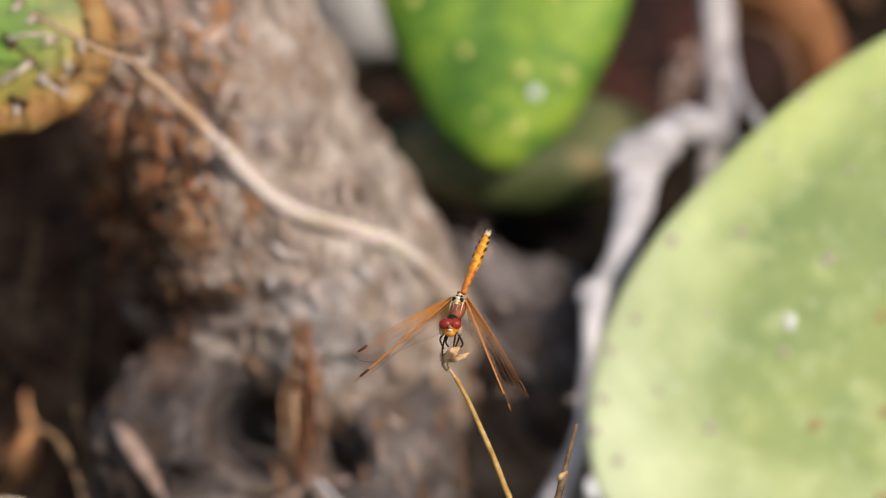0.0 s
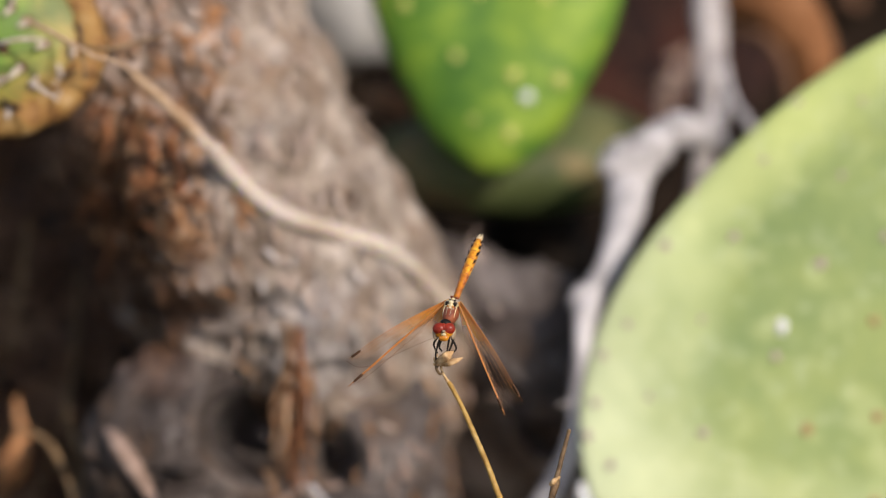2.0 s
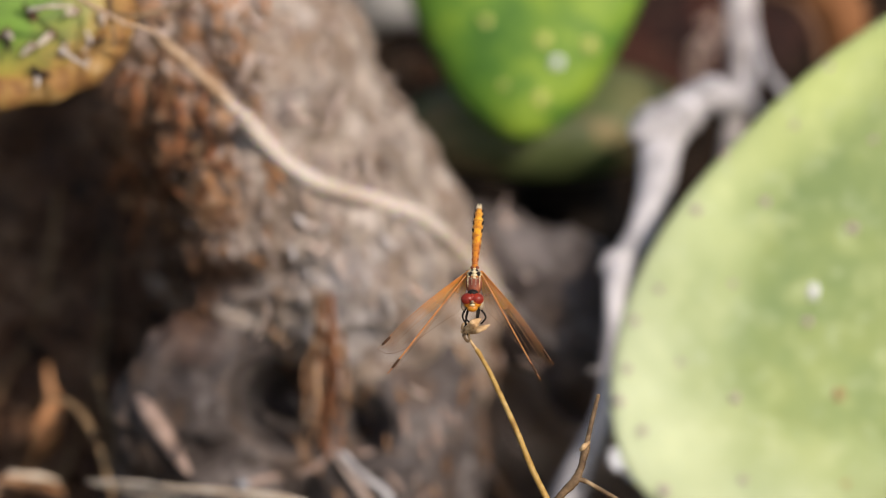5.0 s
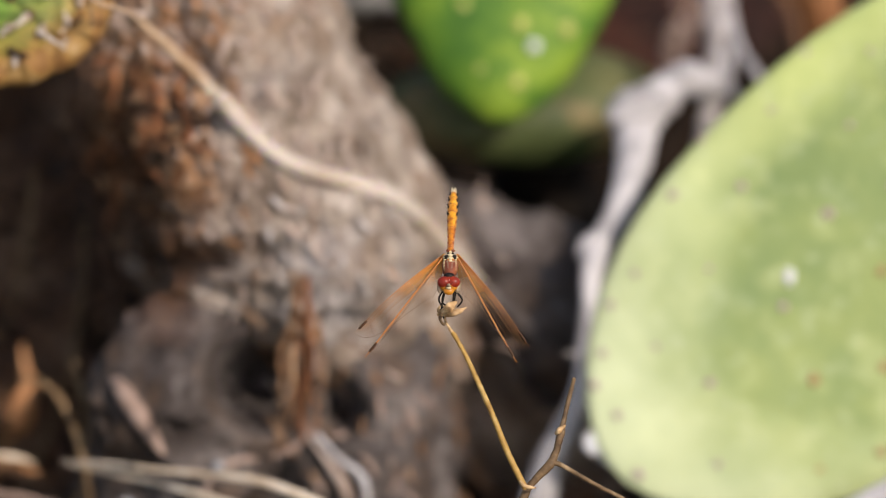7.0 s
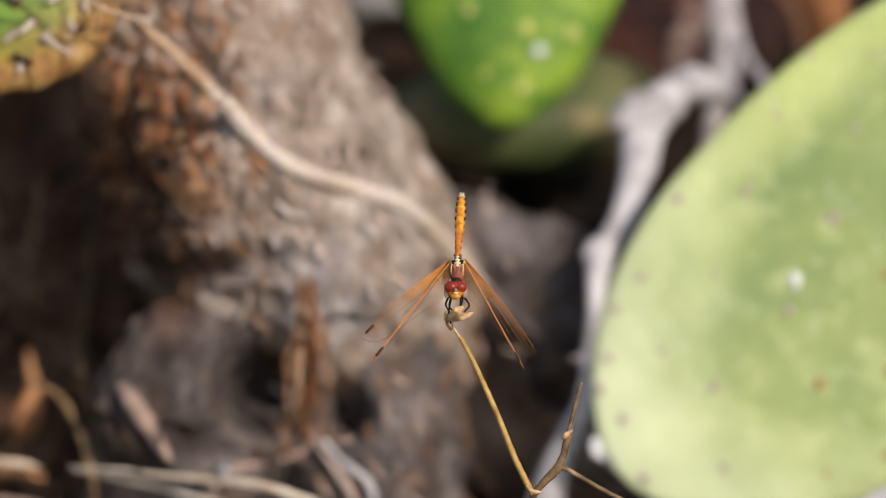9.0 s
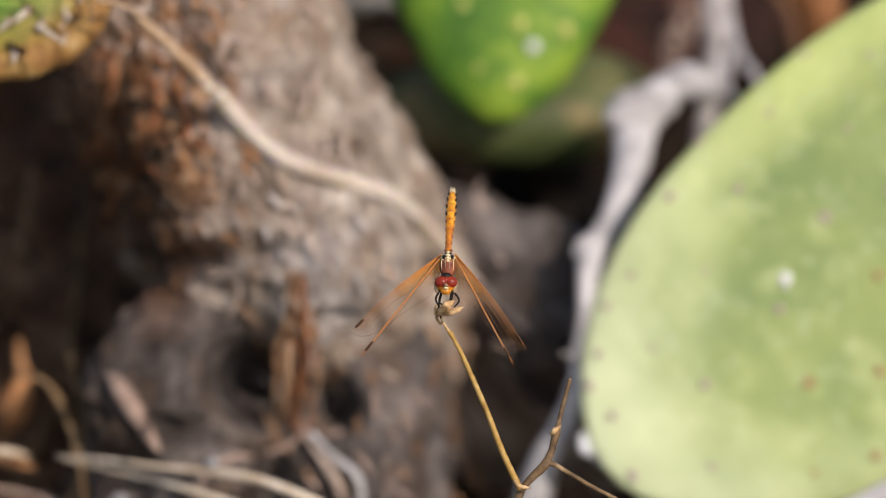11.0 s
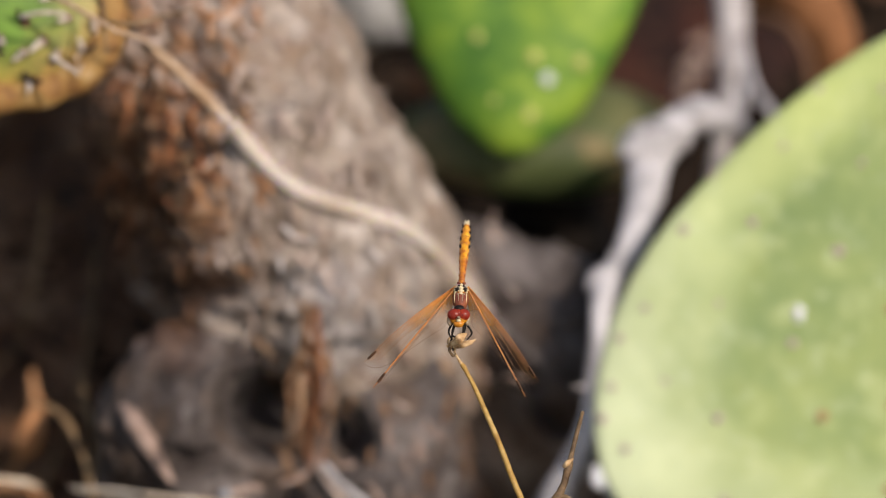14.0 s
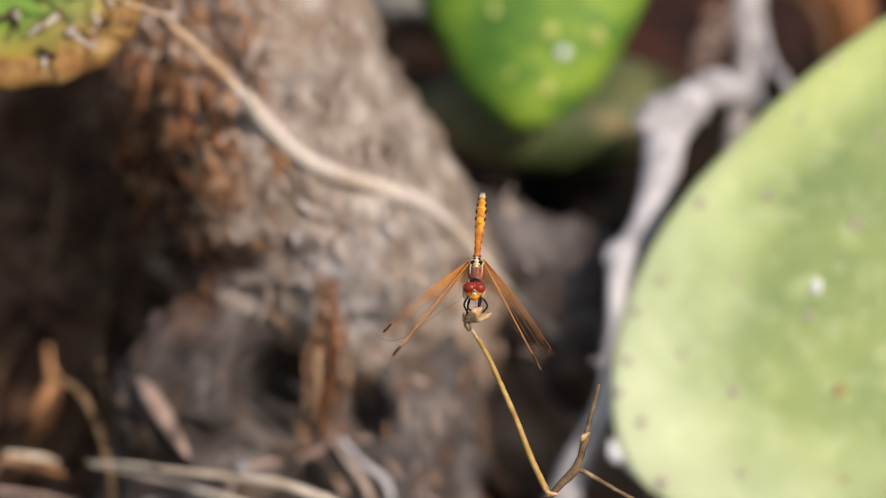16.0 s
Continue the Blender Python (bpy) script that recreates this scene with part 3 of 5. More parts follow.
def branch(name, rows, mat, label, category, seg=12, wob=0.25, wave=180, group="", drop=(), knobs=(), knob_label="", hug=None):
    """A stem from plan rows; drop: which ends (0, -1) go on down to the ground; knobs: rows of swellings, as parts; hug: lies on the trunk, so many millimetres off it."""
    if hug is not None:
        deep = [resting(a, b, w, r, hug) for a, b, w, r in rows]
        deep = [min(d, (deep[max(i - 1, 0)] + d + deep[min(i + 1, len(deep) - 1)]) / 3 + 2) for i, d in enumerate(deep)]
        rows = [(a, b, d, r) for (a, b, w, r), d in zip(rows, deep)]
    line = glide(rows, 8)
    pts, rad = [at(*q[:3]) for q in line], [q[3] * UNIT for q in line]
    for end in drop:
        p, q = (pts[0], pts[1]) if end == 0 else (pts[-1], pts[-2])
        side = Vector((p.x - q.x, p.y - q.y, 0))
        side = side.normalized() * 0.02 if side.length > 1e-6 else Vector((0.01, 0, 0))
        more = []
        for f in (0.35, 0.7, 1.0):
            x = p + side * f
            more.append(Vector((x.x, x.y, p.z + (ground_z(x.x, x.y) - 0.004 - p.z) * f ** 1.3)))
        if end == 0:
            pts, rad = more[::-1] + pts, [rad[0]] * 3 + rad
        else:
            pts, rad = pts + more, rad + [rad[-1]] * 3
    ob = tagged(part(name, tube(bmesh.new(), pts, rad, seg, wob, rows[0][0], wave=wave), mat), label, category, group or SETS.get(name, ""))
    for i, (a, b, w, r) in enumerate(knobs):
        bm = bmesh.new()
        lump(bm, at(a, b, w), r * UNIT, (1.1, 0.9, 1), 0.14, 1.2, a * 0.1, 4)
        part("knob", bm, mat, ob, knob_label)
    return ob


# ---- prickly pear pads ----
def pad_shape(length, width, thick, egg=0.15, seed=0.0, rings=12, seg=56, cup=0.0):
    """A flat, fleshy pad: y along its length from -1 to 1, z its thickness."""
    bm = bmesh.new()
    sides = []
    for side in (1, -1):
        rows = []
        for r in range(rings + 1):
            s = math.sin(0.5 * math.pi * r / rings)
            row = []
            for k in range(seg):
                a = 2 * math.pi * k / seg
                y = math.sin(a)
                rim = 1 + 0.018 * noise.noise(Vector((math.cos(a) * 2.2, y * 2.2, seed)))
                x = math.cos(a) * (1 + egg * y - 0.12 * egg * y * y)
                z = thick * 0.5 * max(0.0, 1 - s ** 3.2) ** 0.5
                p = Vector((x * s * width * 0.5 * rim, y * s * length * 0.5 * rim, side * z))
                p.z += thick * 0.12 * noise.noise(Vector((p.x * 28, p.y * 28, seed + side)))
                p.z += cup * p.y * p.y
                row.append(p)
            rows.append(row)
        sides.append(rows)
    edge = [bm.verts.new((sides[0][rings][k] + sides[1][rings][k]) / 2) for k in range(seg)]
    for side in (0, 1):
        prev = [bm.verts.new(sides[side][0][0])]
        for r in range(1, rings + 1):
            cur = edge if r == rings else [bm.verts.new(sides[side][r][k]) for k in range(seg)]
            for k in range(seg):
                j = (k + 1) % seg
                bm.faces.new((prev[0], cur[k], cur[j]) if r == 1 else (prev[k], cur[k], cur[j], prev[j]))
            prev = cur
    return bm


def areole_mesh(r, mat):
    bm = bmesh.new()
    lump(bm, (0, 0, 0), r, (1, 1.1, 0.5), 0.3, 2.0, 1.0, 2)
    ob = part("areole", bm, mat)
    me = ob.data
    bpy.data.objects.remove(ob)
    return me


def pad(name, label, centre, along, normal, length, width, thick, mat, egg=0.15, seed=0.0, dots=None, spacing=0.016, jitter=0.15, parent=None, cup=0.0):
    m = basis(normal, along)
    home = Matrix.Translation(centre) @ m.to_4x4()
    ob = part(name, pad_shape(length, width, thick, egg, seed, cup=cup), mat, parent)
    ob.matrix_world = home
    if parent is None:
        tagged(ob, label, "cactus pad")
    elif label:
        tagged(ob, label)
    if dots:
        rnd = random.Random(int(seed * 10) + 5)
        n = int(length / spacing) + 2
        for j in range(-n, n):
            for i in range(-n, n):
                x = (i + 0.5 * (j % 2)) * spacing + rnd.uniform(-jitter, jitter) * spacing
                y = j * spacing * 0.85 + rnd.uniform(-jitter, jitter) * spacing
                yy = y / (length / 2)
                if abs(yy) >= 0.985:
                    continue
                reach = (width / 2) * (1 - yy * yy) ** 0.5 * (1 + egg * yy)
                s = math.hypot(x / (reach / (1 - yy * yy) ** 0.5), yy)
                if s > 0.9:
                    continue
                z = thick * 0.5 * (1 - s ** 3.2) ** 0.5
                z += thick * 0.12 * noise.noise(Vector((x * 28, y * 28, seed + 1)))
                o = new("areole", dots)
                o.parent = ob
                k = rnd.uniform(0.45, 1.1)
                o.matrix_local = Matrix.Translation((x, y, z)) @ Matrix.Diagonal((k, k, k, 1)) @ Euler((0, 0, rnd.uniform(0, 6))).to_matrix().to_4x4()
    return ob


DOT = areole_mesh(0.0015, AREOLE)
RUSTY_DOT = areole_mesh(0.0015, RUSTY_AREOLE)
PALE_DOT = areole_mesh(0.0021, PALE_AREOLE)
DARK_DOT = areole_mesh(0.0012, LITTER)


def flat_dir(a, b):
    return (RIGHT * a - UP * b).normalized()


# large pale pad
PAD_W = 184               # millimetres from the sheet back to the pale pad
K = 1 + (PAD_W - 7) * 0.001 / FOCUS
CUP = 0.8
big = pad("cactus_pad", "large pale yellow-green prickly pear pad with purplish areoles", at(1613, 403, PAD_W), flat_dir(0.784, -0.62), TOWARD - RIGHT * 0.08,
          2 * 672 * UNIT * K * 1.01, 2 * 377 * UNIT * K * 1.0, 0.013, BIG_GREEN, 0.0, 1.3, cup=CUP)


def pad_areoles(ob, spots, length, width, thick, seed, mesh, size=1.0):
    """Areoles at plan spots, set on the pad's near face."""
    inv = ob.matrix_world.inverted()
    rnd = random.Random(7)
    for a, b in spots:
        eye, aim = inv @ EYE, inv @ at(a, b, PAD_W - 6)
        way = (aim - eye).normalized()
        z = thick * 0.4
        for _ in range(4):
            c = eye + way * ((z - eye.z) / way.z)
            s = min(0.985, math.hypot(c.x / (width / 2), c.y / (length / 2)))
            z = thick * 0.5 * (1 - s ** 3.2) ** 0.5 + thick * 0.12 * noise.noise(Vector((c.x * 28, c.y * 28, seed + 1))) + CUP * c.y * c.y
        o = new("areole", RUSTY_DOT if c.x > 0.0 and c.y > -0.06 else mesh)
        o.parent = ob
        k = rnd.uniform(0.6, 1.2) * size
        o.matrix_local = Matrix.Translation((c.x, c.y, z)) @ Euler((0, 0, rnd.uniform(0, 6))).to_matrix().to_4x4() @ Matrix.Diagonal((k, k, k, 1))


pad_areoles(big, ((1124, 485), (1190, 346), (1312, 330), (1365, 195), (1428, 92), (1255, 476), (1066, 625), (1162, 614), (1256, 678), (1386, 543), (1440, 673), (1466, 378), (1504, 222), (1270, 822), (1452, 830), (1052, 682),
                  (1092, 735), (1540, 90), (1560, 480), (1240, 245), (1080, 540), (1565, 650), (1340, 905), (1580, 330), (1560, 800), (1130, 840)),
            2 * 672 * UNIT * K * 1.01, 2 * 377 * UNIT * K * 1.0, 0.013, 1.3, DOT, 0.92)


def joint(ob, a, b, w, length, width, along, mat, label):
    """An older joint that carries a pad, as its part."""
    o = part("joint", pad_shape(length, width, 0.03, 0.0, a * 0.01), mat)
    o.matrix_world = Matrix.Translation(at(a, b, w)) @ basis(TOWARD, along).to_4x4()
    bpy.context.view_layer.update()
    o.parent = ob
    o.matrix_parent_inverse = ob.matrix_world.inverted()
    return tagged(o, label)


bpy.context.view_layer.update()
joint(big, 1850, 1060, PAD_W + 14, 0.15, 0.062, flat_dir(0.1, -1), BIG_GREEN, "older joint that carries the pad")


def wax_tuft(name, p, r, n, label, category, tall=1.4):
    bm = bmesh.new()
    rnd = random.Random(n * 7 + int(p.x * 9999))
    for i in range(n):
        c = p + (RIGHT * rnd.uniform(-1, 1) + UP * rnd.uniform(-1, 1) * tall) * (r * 0.6 if n > 1 else 0)
        lump(bm, c, r * (rnd.uniform(0.5, 0.9) if n > 1 else 1), (1, tall, 0.8), 0.3, 2.0, i * 3.3, 3, TILT)
    return tagged(part(name, bm, WAX), label, category, "waxy scale insects")


def on_pad(ob, a, b):
    """The spot of a pad's near face met along the line of sight through (a, b)."""
    bpy.context.view_layer.update()
    inv = ob.matrix_world.inverted()
    e = inv @ EYE
    hit, place, _, _ = ob.ray_cast(e, (inv @ at(a, b, 0) - e).normalized())
    return ob.matrix_world @ place if hit else at(a, b, 170)


wax_tuft("scale_insect", on_pad(big, 1397, 490), 0.0014, 1, "white waxy scale insect on the pale pad", "insect", 1.7)
wax_tuft("scale_insect", at(1052, 785, PAD_W), 0.0022, 5, "fluffy white waxy tuft at the pad's lower edge", "insect", 1.2)
wax_tuft("scale_insect", at(1075, 812, PAD_W), 0.0019, 4, "small fluffy white waxy tuft at the pad's lower edge", "insect", 1.1)

# upright green pad on its old joint; dead pads behind
cactus = thing("prickly_pear", "green prickly pear with an upright pad on an old joint", "cactus", m=Matrix.Translation(at(915, 190, 300)))
bpy.context.view_layer.update()


def under(ob, parent):
    """Makes ob a part of parent and leaves it where it stands."""
    m = ob.matrix_world.copy()
    ob.parent = parent
    ob.matrix_parent_inverse = parent.matrix_world.inverted()
    ob.matrix_basis = m
    return ob


green = pad("pad", "", at(893, -150, 270), flat_dir(0.02, -1), TOWARD + UP * 0.12 - RIGHT * 0.05,
            2 * 372 * UNIT * 1.16, 2 * 236 * UNIT * 1.16, 0.020, GREEN, 0.23, 4.1, PALE_DOT, 0.0165, 0.4)
olive = pad("old_joint", "", at(925, 190, 305), flat_dir(1, -0.16), TOWARD * 0.6 + UP * 1.0,
            2 * 262 * UNIT * 1.18, 2 * 120 * UNIT * 1.2, 0.028, OLIVE, 0.05, 6.2)
for o, text in ((green, "bright green upright pad narrowing to its base"), (olive, "old olive joint with a corky brown underside")):
    under(o, cactus)
    o["label"] = text
    if "category" in o:
        del o["category"]
wax_tuft("scale_insect", on_pad(green, 945, 82), 0.0018, 1, "white waxy scale insect on the green pad", "insect", 1.0)
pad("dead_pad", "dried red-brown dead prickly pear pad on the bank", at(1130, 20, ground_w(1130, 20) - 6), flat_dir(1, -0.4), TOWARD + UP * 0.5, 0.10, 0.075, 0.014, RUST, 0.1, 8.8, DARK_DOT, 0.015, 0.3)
# stem added under the joint; its near-black colour stands in for shade
stem = branch("stem", [(945, 235, 322, 60), (955, 300, 336, 112), (962, 420, 352, 128), (962, 560, 362, 132)], SHADE_WOOD, "added stem, near-black to stand for the shaded gap", "stem", drop=(-1,))
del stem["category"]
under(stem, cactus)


def boulder(a, b, w, r, axes, seed):
    bm = bmesh.new()
    lump(bm, at(a, b, w - r * 600), r, axes, 0.25, 1.2, seed, 4)
    return tagged(part("stone", bm, STONE), "pale grey stone behind the trunk", "stone")


pad("dead_pad", "small rusty scrap of dead pad behind the trunk", at(700, 90, 335), flat_dir(1, 0.3), TOWARD + UP * 0.6 + RIGHT * 0.3, 0.014, 0.008, 0.003, DEAD_SKIN, 0.2, 3.7)
boulder(632, -80, ground_w(632, -30), 0.0165, (1.0, 0.8, 1.25), 2.0)

# spiny pad with a scarred yellow rim
SPINY_L, SPINY_W = 455 * UNIT * 1.07, 232 * UNIT * 1.07
spiny = pad("cactus_pad", "green spiny prickly pear pad with a scarred yellow-orange rim", at(-250, -130, 120), flat_dir(0.93, 0.36), TOWARD + UP * 0.1,
            2 * SPINY_L, 2 * SPINY_W, 0.018, SPINY_GREEN, 0.0, 11.0)


bpy.context.view_layer.update()
joint(spiny, -560, 620, 132, 0.2, 0.06, flat_dir(-0.1, -1), OLIVE, "older joint that carries the spiny pad")


# ---- grey dead branches ----
branch("dead_branch", [(1300, 168, 282, 12), (1256, 148, 270, 23), (1205, 148, 254, 31), (1160, 172, 240, 37), (1132, 200, 232, 44), (1126, 240, 226, 40), (1120, 300, 218, 35), (1106, 350, 210, 30), (1080, 405, 204, 27), (1056, 444, 196, 28), (1048, 490, 190, 24),
                       (1044, 580, 189, 22), (1030, 690, 192, 24), (1004, 758, 200, 27), (974, 815, 204, 31), (958, 865, 208, 36), (940, 940, 214, 37), (915, 1080, 222, 38), (900, 1180, 230, 38)], GREY_WOOD,
       "pale grey weathered dead branch, knobbly and bent", "branch", seg=20, wob=0.22, wave=95, drop=(-1,), knobs=((1128, 196, 228, 52), (1164, 176, 236, 42), (1104, 206, 226, 32), (1050, 440, 196, 32), (1216, 142, 250, 40), (1246, 150, 262, 32)), knob_label="swollen grey knob")
branch("dead_branch", [(1265, -240, 305, 38), (1266, -100, 300, 36), (1270, -20, 296, 36), (1276, 50, 292, 35), (1274, 110, 288, 32), (1268, 160, 284, 28), (1250, 220, 282, 20), (1225, 420, 284, 15), (1195, 700, 290, 14), (1185, 1000, 296, 14)], DULL_WOOD,
       "pale grey upright dead branch", "branch", wob=0.2, wave=110, drop=(-1,), knobs=((1276, 60, 288, 32), (1270, 150, 282, 29)), knob_label="swollen grey knob")
branch("side_twig", [(1285, 0, 292, 8), (1300, 60, 284, 8), (1318, 100, 274, 9), (1336, 126, 268, 11), (1360, 160, 268, 8), (1385, 200, 274, 6)], GREY_WOOD, "thin pale grey side twig on the dead branch", "twig")
# curled dry tendrils by the upright branch
for i, (a, b, r, w) in enumerate(((1205, 40, 26, 276), (1195, 70, 22, 280), (1222, 20, 20, 282))):
    branch("tendril", [(a + r * math.cos(radians(q)), b + r * 1.3 * math.sin(radians(q)), w + q * 0.02, 4.5) for q in range(-120, 200, 40)] + [(a - 25, b + 50, w + 5, 4), (a - 30, b + 120, w + 10, 3.5)], PINK_STRAW,
           "curled dry grey-brown tendril", "tendril", seg=7)
curl = branch("dead_curl", [(1262, -96, 330, 34), (1330, -92, 322, 58), (1398, -70, 316, 70), (1438, -16, 313, 64), (1454, 50, 313, 48), (1450, 120, 316, 30), (1440, 170, 320, 14)], DEAD_SKIN, "curled orange-brown dead cactus skin with a rolled edge", "dead pad", wob=0.3, wave=90)
for nm, rows, mat, text in (("rolled_edge", [(1290, -38, 314, 8), (1350, -26, 306, 12), (1390, 6, 300, 13), (1408, 60, 299, 12), (1412, 120, 304, 9)], LITTER, "darker rolled edge"),
                            ("torn_strip", [(1420, 100, 300, 10), (1436, 134, 300, 13), (1440, 168, 304, 10), (1432, 200, 310, 5)], CHIP, "torn orange strip")):
    part(nm, rod(rows, 6, seg=10, wob=0.35, seed=2.0, wave=120), mat, curl, text)

# ---- dry vine over the trunk ----
vine = branch("dry_vine", [(368, 154, 140, 11), (385, 168, 142, 14), (400, 187, 144, 18), (440, 232, 150, 17), (480, 268, 154, 18), (530, 297, 158, 18), (610, 321, 164, 18), (690, 349, 172, 18), (745, 389, 180, 18), (800, 448, 194, 15), (836, 486, 222, 10), (860, 508, 240, 7)], VINE, "smooth pale beige dry vine stem, curved", "vine", wob=0.05, knobs=((394, 178, 138, 17), (372, 160, 138, 12)), knob_label="rough vine node", hug=0.0)
end = [(a, b, resting(a, b, w, r, 0.0), r) for a, b, w, r in ((226, 22, 126, 6), (238, 32, 128, 9), (270, 58, 131, 10), (300, 86, 134, 10), (330, 115, 136, 12), (360, 146, 139, 12), (384, 168, 141, 12))]
part("withered_end", rod(end, 6, seg=10, wob=0.3, seed=4.0, wave=260), VINE_END, vine, "rough brown withered end of the vine")


# the vine's far run, drawn apart in darker bark to carry the shade
branch("rootlet", [(838, 488, 224, 8), (870, 522, 246, 9), (930, 578, 268, 8.5), (1000, 630, 284, 8), (1060, 665, 290, 8)], SHADED_GREY_BARK, "thin shaded run of the vine, darkened in its colour", "root", wob=0.2, hug=0.0)

# ---- bark debris, straws and litter ----
def flake(bm, c, n, length, width, rnd, curl=0.3, thick=0.0005, grain=None):
    """A bent, irregular flake lying on a surface with normal n, along grain if it is given."""
    way = Vector((rnd.uniform(-1, 1), rnd.uniform(-1, 1), rnd.uniform(-1, 1)))
    m = basis(n + Vector((rnd.uniform(-.4, .4), rnd.uniform(-.4, .4), rnd.uniform(-.4, .4))), way if grain is None else grain + way * 0.55)
    top, low = [], []
    for i in range(6):
        t = i / 5 - 0.5
        wd = width * 0.5 * (1 - (2 * abs(t)) ** 2.5 * 0.8) * rnd.uniform(0.75, 1.2)
        z = curl * length * (4 * t * t) * 0.4
        for s in (-1, 1):
            p = Vector((s * wd, t * length, z + rnd.uniform(-.05, .05) * width))
            top.append(bm.verts.new(Vector(c) + m @ p))
            low.append(bm.verts.new(Vector(c) + m @ (p - Vector((0, 0, thick)))))
    for i in range(5):
        a, b, d, e = 2 * i, 2 * i + 1, 2 * i + 3, 2 * i + 2
        bm.faces.new((top[a], top[b], top[d], top[e]))
        bm.faces.new((low[e], low[d], low[b], low[a]))
        bm.faces.new((top[a], top[e], low[e], low[a]))
        bm.faces.new((top[b], low[b], low[d], top[d]))
    bm.faces.new((top[0], low[0], low[1], top[1]))
    bm.faces.new((top[10], top[11], low[11], low[10]))


def chips(name, n, box, size, mat, label, seed):
    bm = bmesh.new()
    rnd = random.Random(seed)
    for _ in range(n):
        a, b = rnd.uniform(box[0], box[2]), rnd.uniform(box[1], box[3])
        p, nn = on_trunk(a, b, 1.6)
        if p is None:
            continue
        flake(bm, p, nn, rnd.uniform(*size) * 1.5, rnd.uniform(*size) * 0.36, rnd, grain=GRAIN)
    return tagged(part(name, bm, mat), label, "bark", kind="stuff")


chips("bark_flakes", 80, (185, 40, 380, 330), (0.0018, 0.006), CHIP, "orange-brown flakes of bark on the trunk", 3)
chips("bark_flakes", 22, (300, 250, 480, 480), (0.002, 0.005), CHIP, "orange-brown flakes of bark beside the vine", 5)
chips("bark_flakes", 110, (190, -80, 560, 420), (0.0015, 0.0045), PALE_CHIP, "pale beige flakes of bark on the trunk", 4)
chips("bark_flakes", 60, (185, -130, 430, 40), (0.002, 0.006), CHIP, "orange-brown flakes of bark high on the trunk", 13)
chips("bark_flakes", 60, (185, -130, 430, 60), (0.002, 0.005), PALE_CHIP, "beige flakes of bark high on the trunk", 14)
chips("bark_flakes", 80, (180, -110, 330, 110), (0.002, 0.006), PALE_CHIP, "beige flakes of bark beside the spiny pad", 15)
chips("bark_flakes", 50, (290, 70, 410, 200), (0.0018, 0.0045), PALE_CHIP, "pinkish-beige flakes of bark about the vine", 11)
chips("bark_flakes", 36, (420, 300, 900, 700), (0.0015, 0.0045), PALE_CHIP, "pale grey flakes of bark low on the trunk", 6)
chips("bark_flakes", 16, (470, 330, 730, 560), (0.0015, 0.0045), WHITE_CHIP, "whitish flakes of lichen and bark on the trunk", 19)
chips("bark_flakes", 36, (560, 560, 860, 880), (0.002, 0.006), PINK_STRAW, "pinkish-brown flakes of bark on the trunk's foot", 12)
chips("bark_flakes", 20, (480, 480, 820, 860), (0.002, 0.005), STRIP, "brown flakes of bark low on the trunk", 8)


def fibres(n, box, mat, label, seed, big=1.0):
    """Loose bark fibres that follow the trunk's slant and stand off it; big: how coarse."""
    bm = bmesh.new()
    rnd = random.Random(seed)
    for _ in range(n):
        a, b = rnd.uniform(box[0], box[2]), rnd.uniform(box[1], box[3])
        da, db = rnd.uniform(-40, 50), rnd.uniform(8, 60) * big
        pts = []
        for k in range(4):
            p, nn = on_trunk(a + da * k / 3 + rnd.uniform(-6, 6), b + db * k / 3, rnd.uniform(0.6, 3.0) * big)
            if p is not None:
                pts.append(p)
        if len(pts) > 2:
            r = rnd.uniform(0.0003, 0.0009) * big
            tube(bm, pts, [r * (1 - 0.6 * abs(k / (len(pts) - 1) - 0.4)) for k in range(len(pts))], 6, flat=0.6)
    return tagged(part("bark_fibres", bm, mat), label, "bark", kind="stuff")


fibres(60, (180, 20, 420, 420), STRIP, "loose brown fibres of bark on the trunk", 41)
fibres(40, (140, 150, 330, 440), DARK_BROWN, "loose dark brown fibres of bark on the trunk", 45)
chips("bark_flakes", 150, (130, 150, 340, 540), (0.002, 0.007), LITTER, "brown flakes of bark on the trunk's shaded flank", 10)
chips("bark_flakes", 40, (130, 160, 330, 470), (0.002, 0.006), DARK_BROWN, "dark brown flakes of bark on the trunk", 9)
fibres(40, (190, 20, 400, 340), CHIP, "loose orange-brown fibres of bark on the trunk", 42)
fibres(26, (190, 60, 350, 330), RED_STRIP, "coarse drooping red-brown shreds of bark", 46, 1.7)
fibres(40, (260, -60, 640, 420), PALE_CHIP, "loose pale fibres of bark on the trunk", 43)
fibres(14, (420, 380, 900, 780), STRIP, "loose brown fibres low on the trunk", 44)


HOLLOW = at(950, 350, ground_w(950, 350))      # soil behind the root, kept free of flakes so its shade stays dark


def litter():
    bm = bmesh.new()
    rnd = random.Random(12)
    for _ in range(420):
        p = Vector((rnd.uniform(-0.22, 0.22), rnd.uniform(0.05, 0.75), 0))
        if (p - HOLLOW).xy.length < 0.045:
            continue
        p.z = ground_z(p.x, p.y) + 0.004
        flake(bm, p, Vector((0, 0, 1)), rnd.uniform(0.006, 0.022), rnd.uniform(0.003, 0.009), rnd, 0.5)
    return tagged(part("leaf_litter", bm, LITTER), "dry brown leaf litter on the soil", "litter", kind="stuff")


litter()


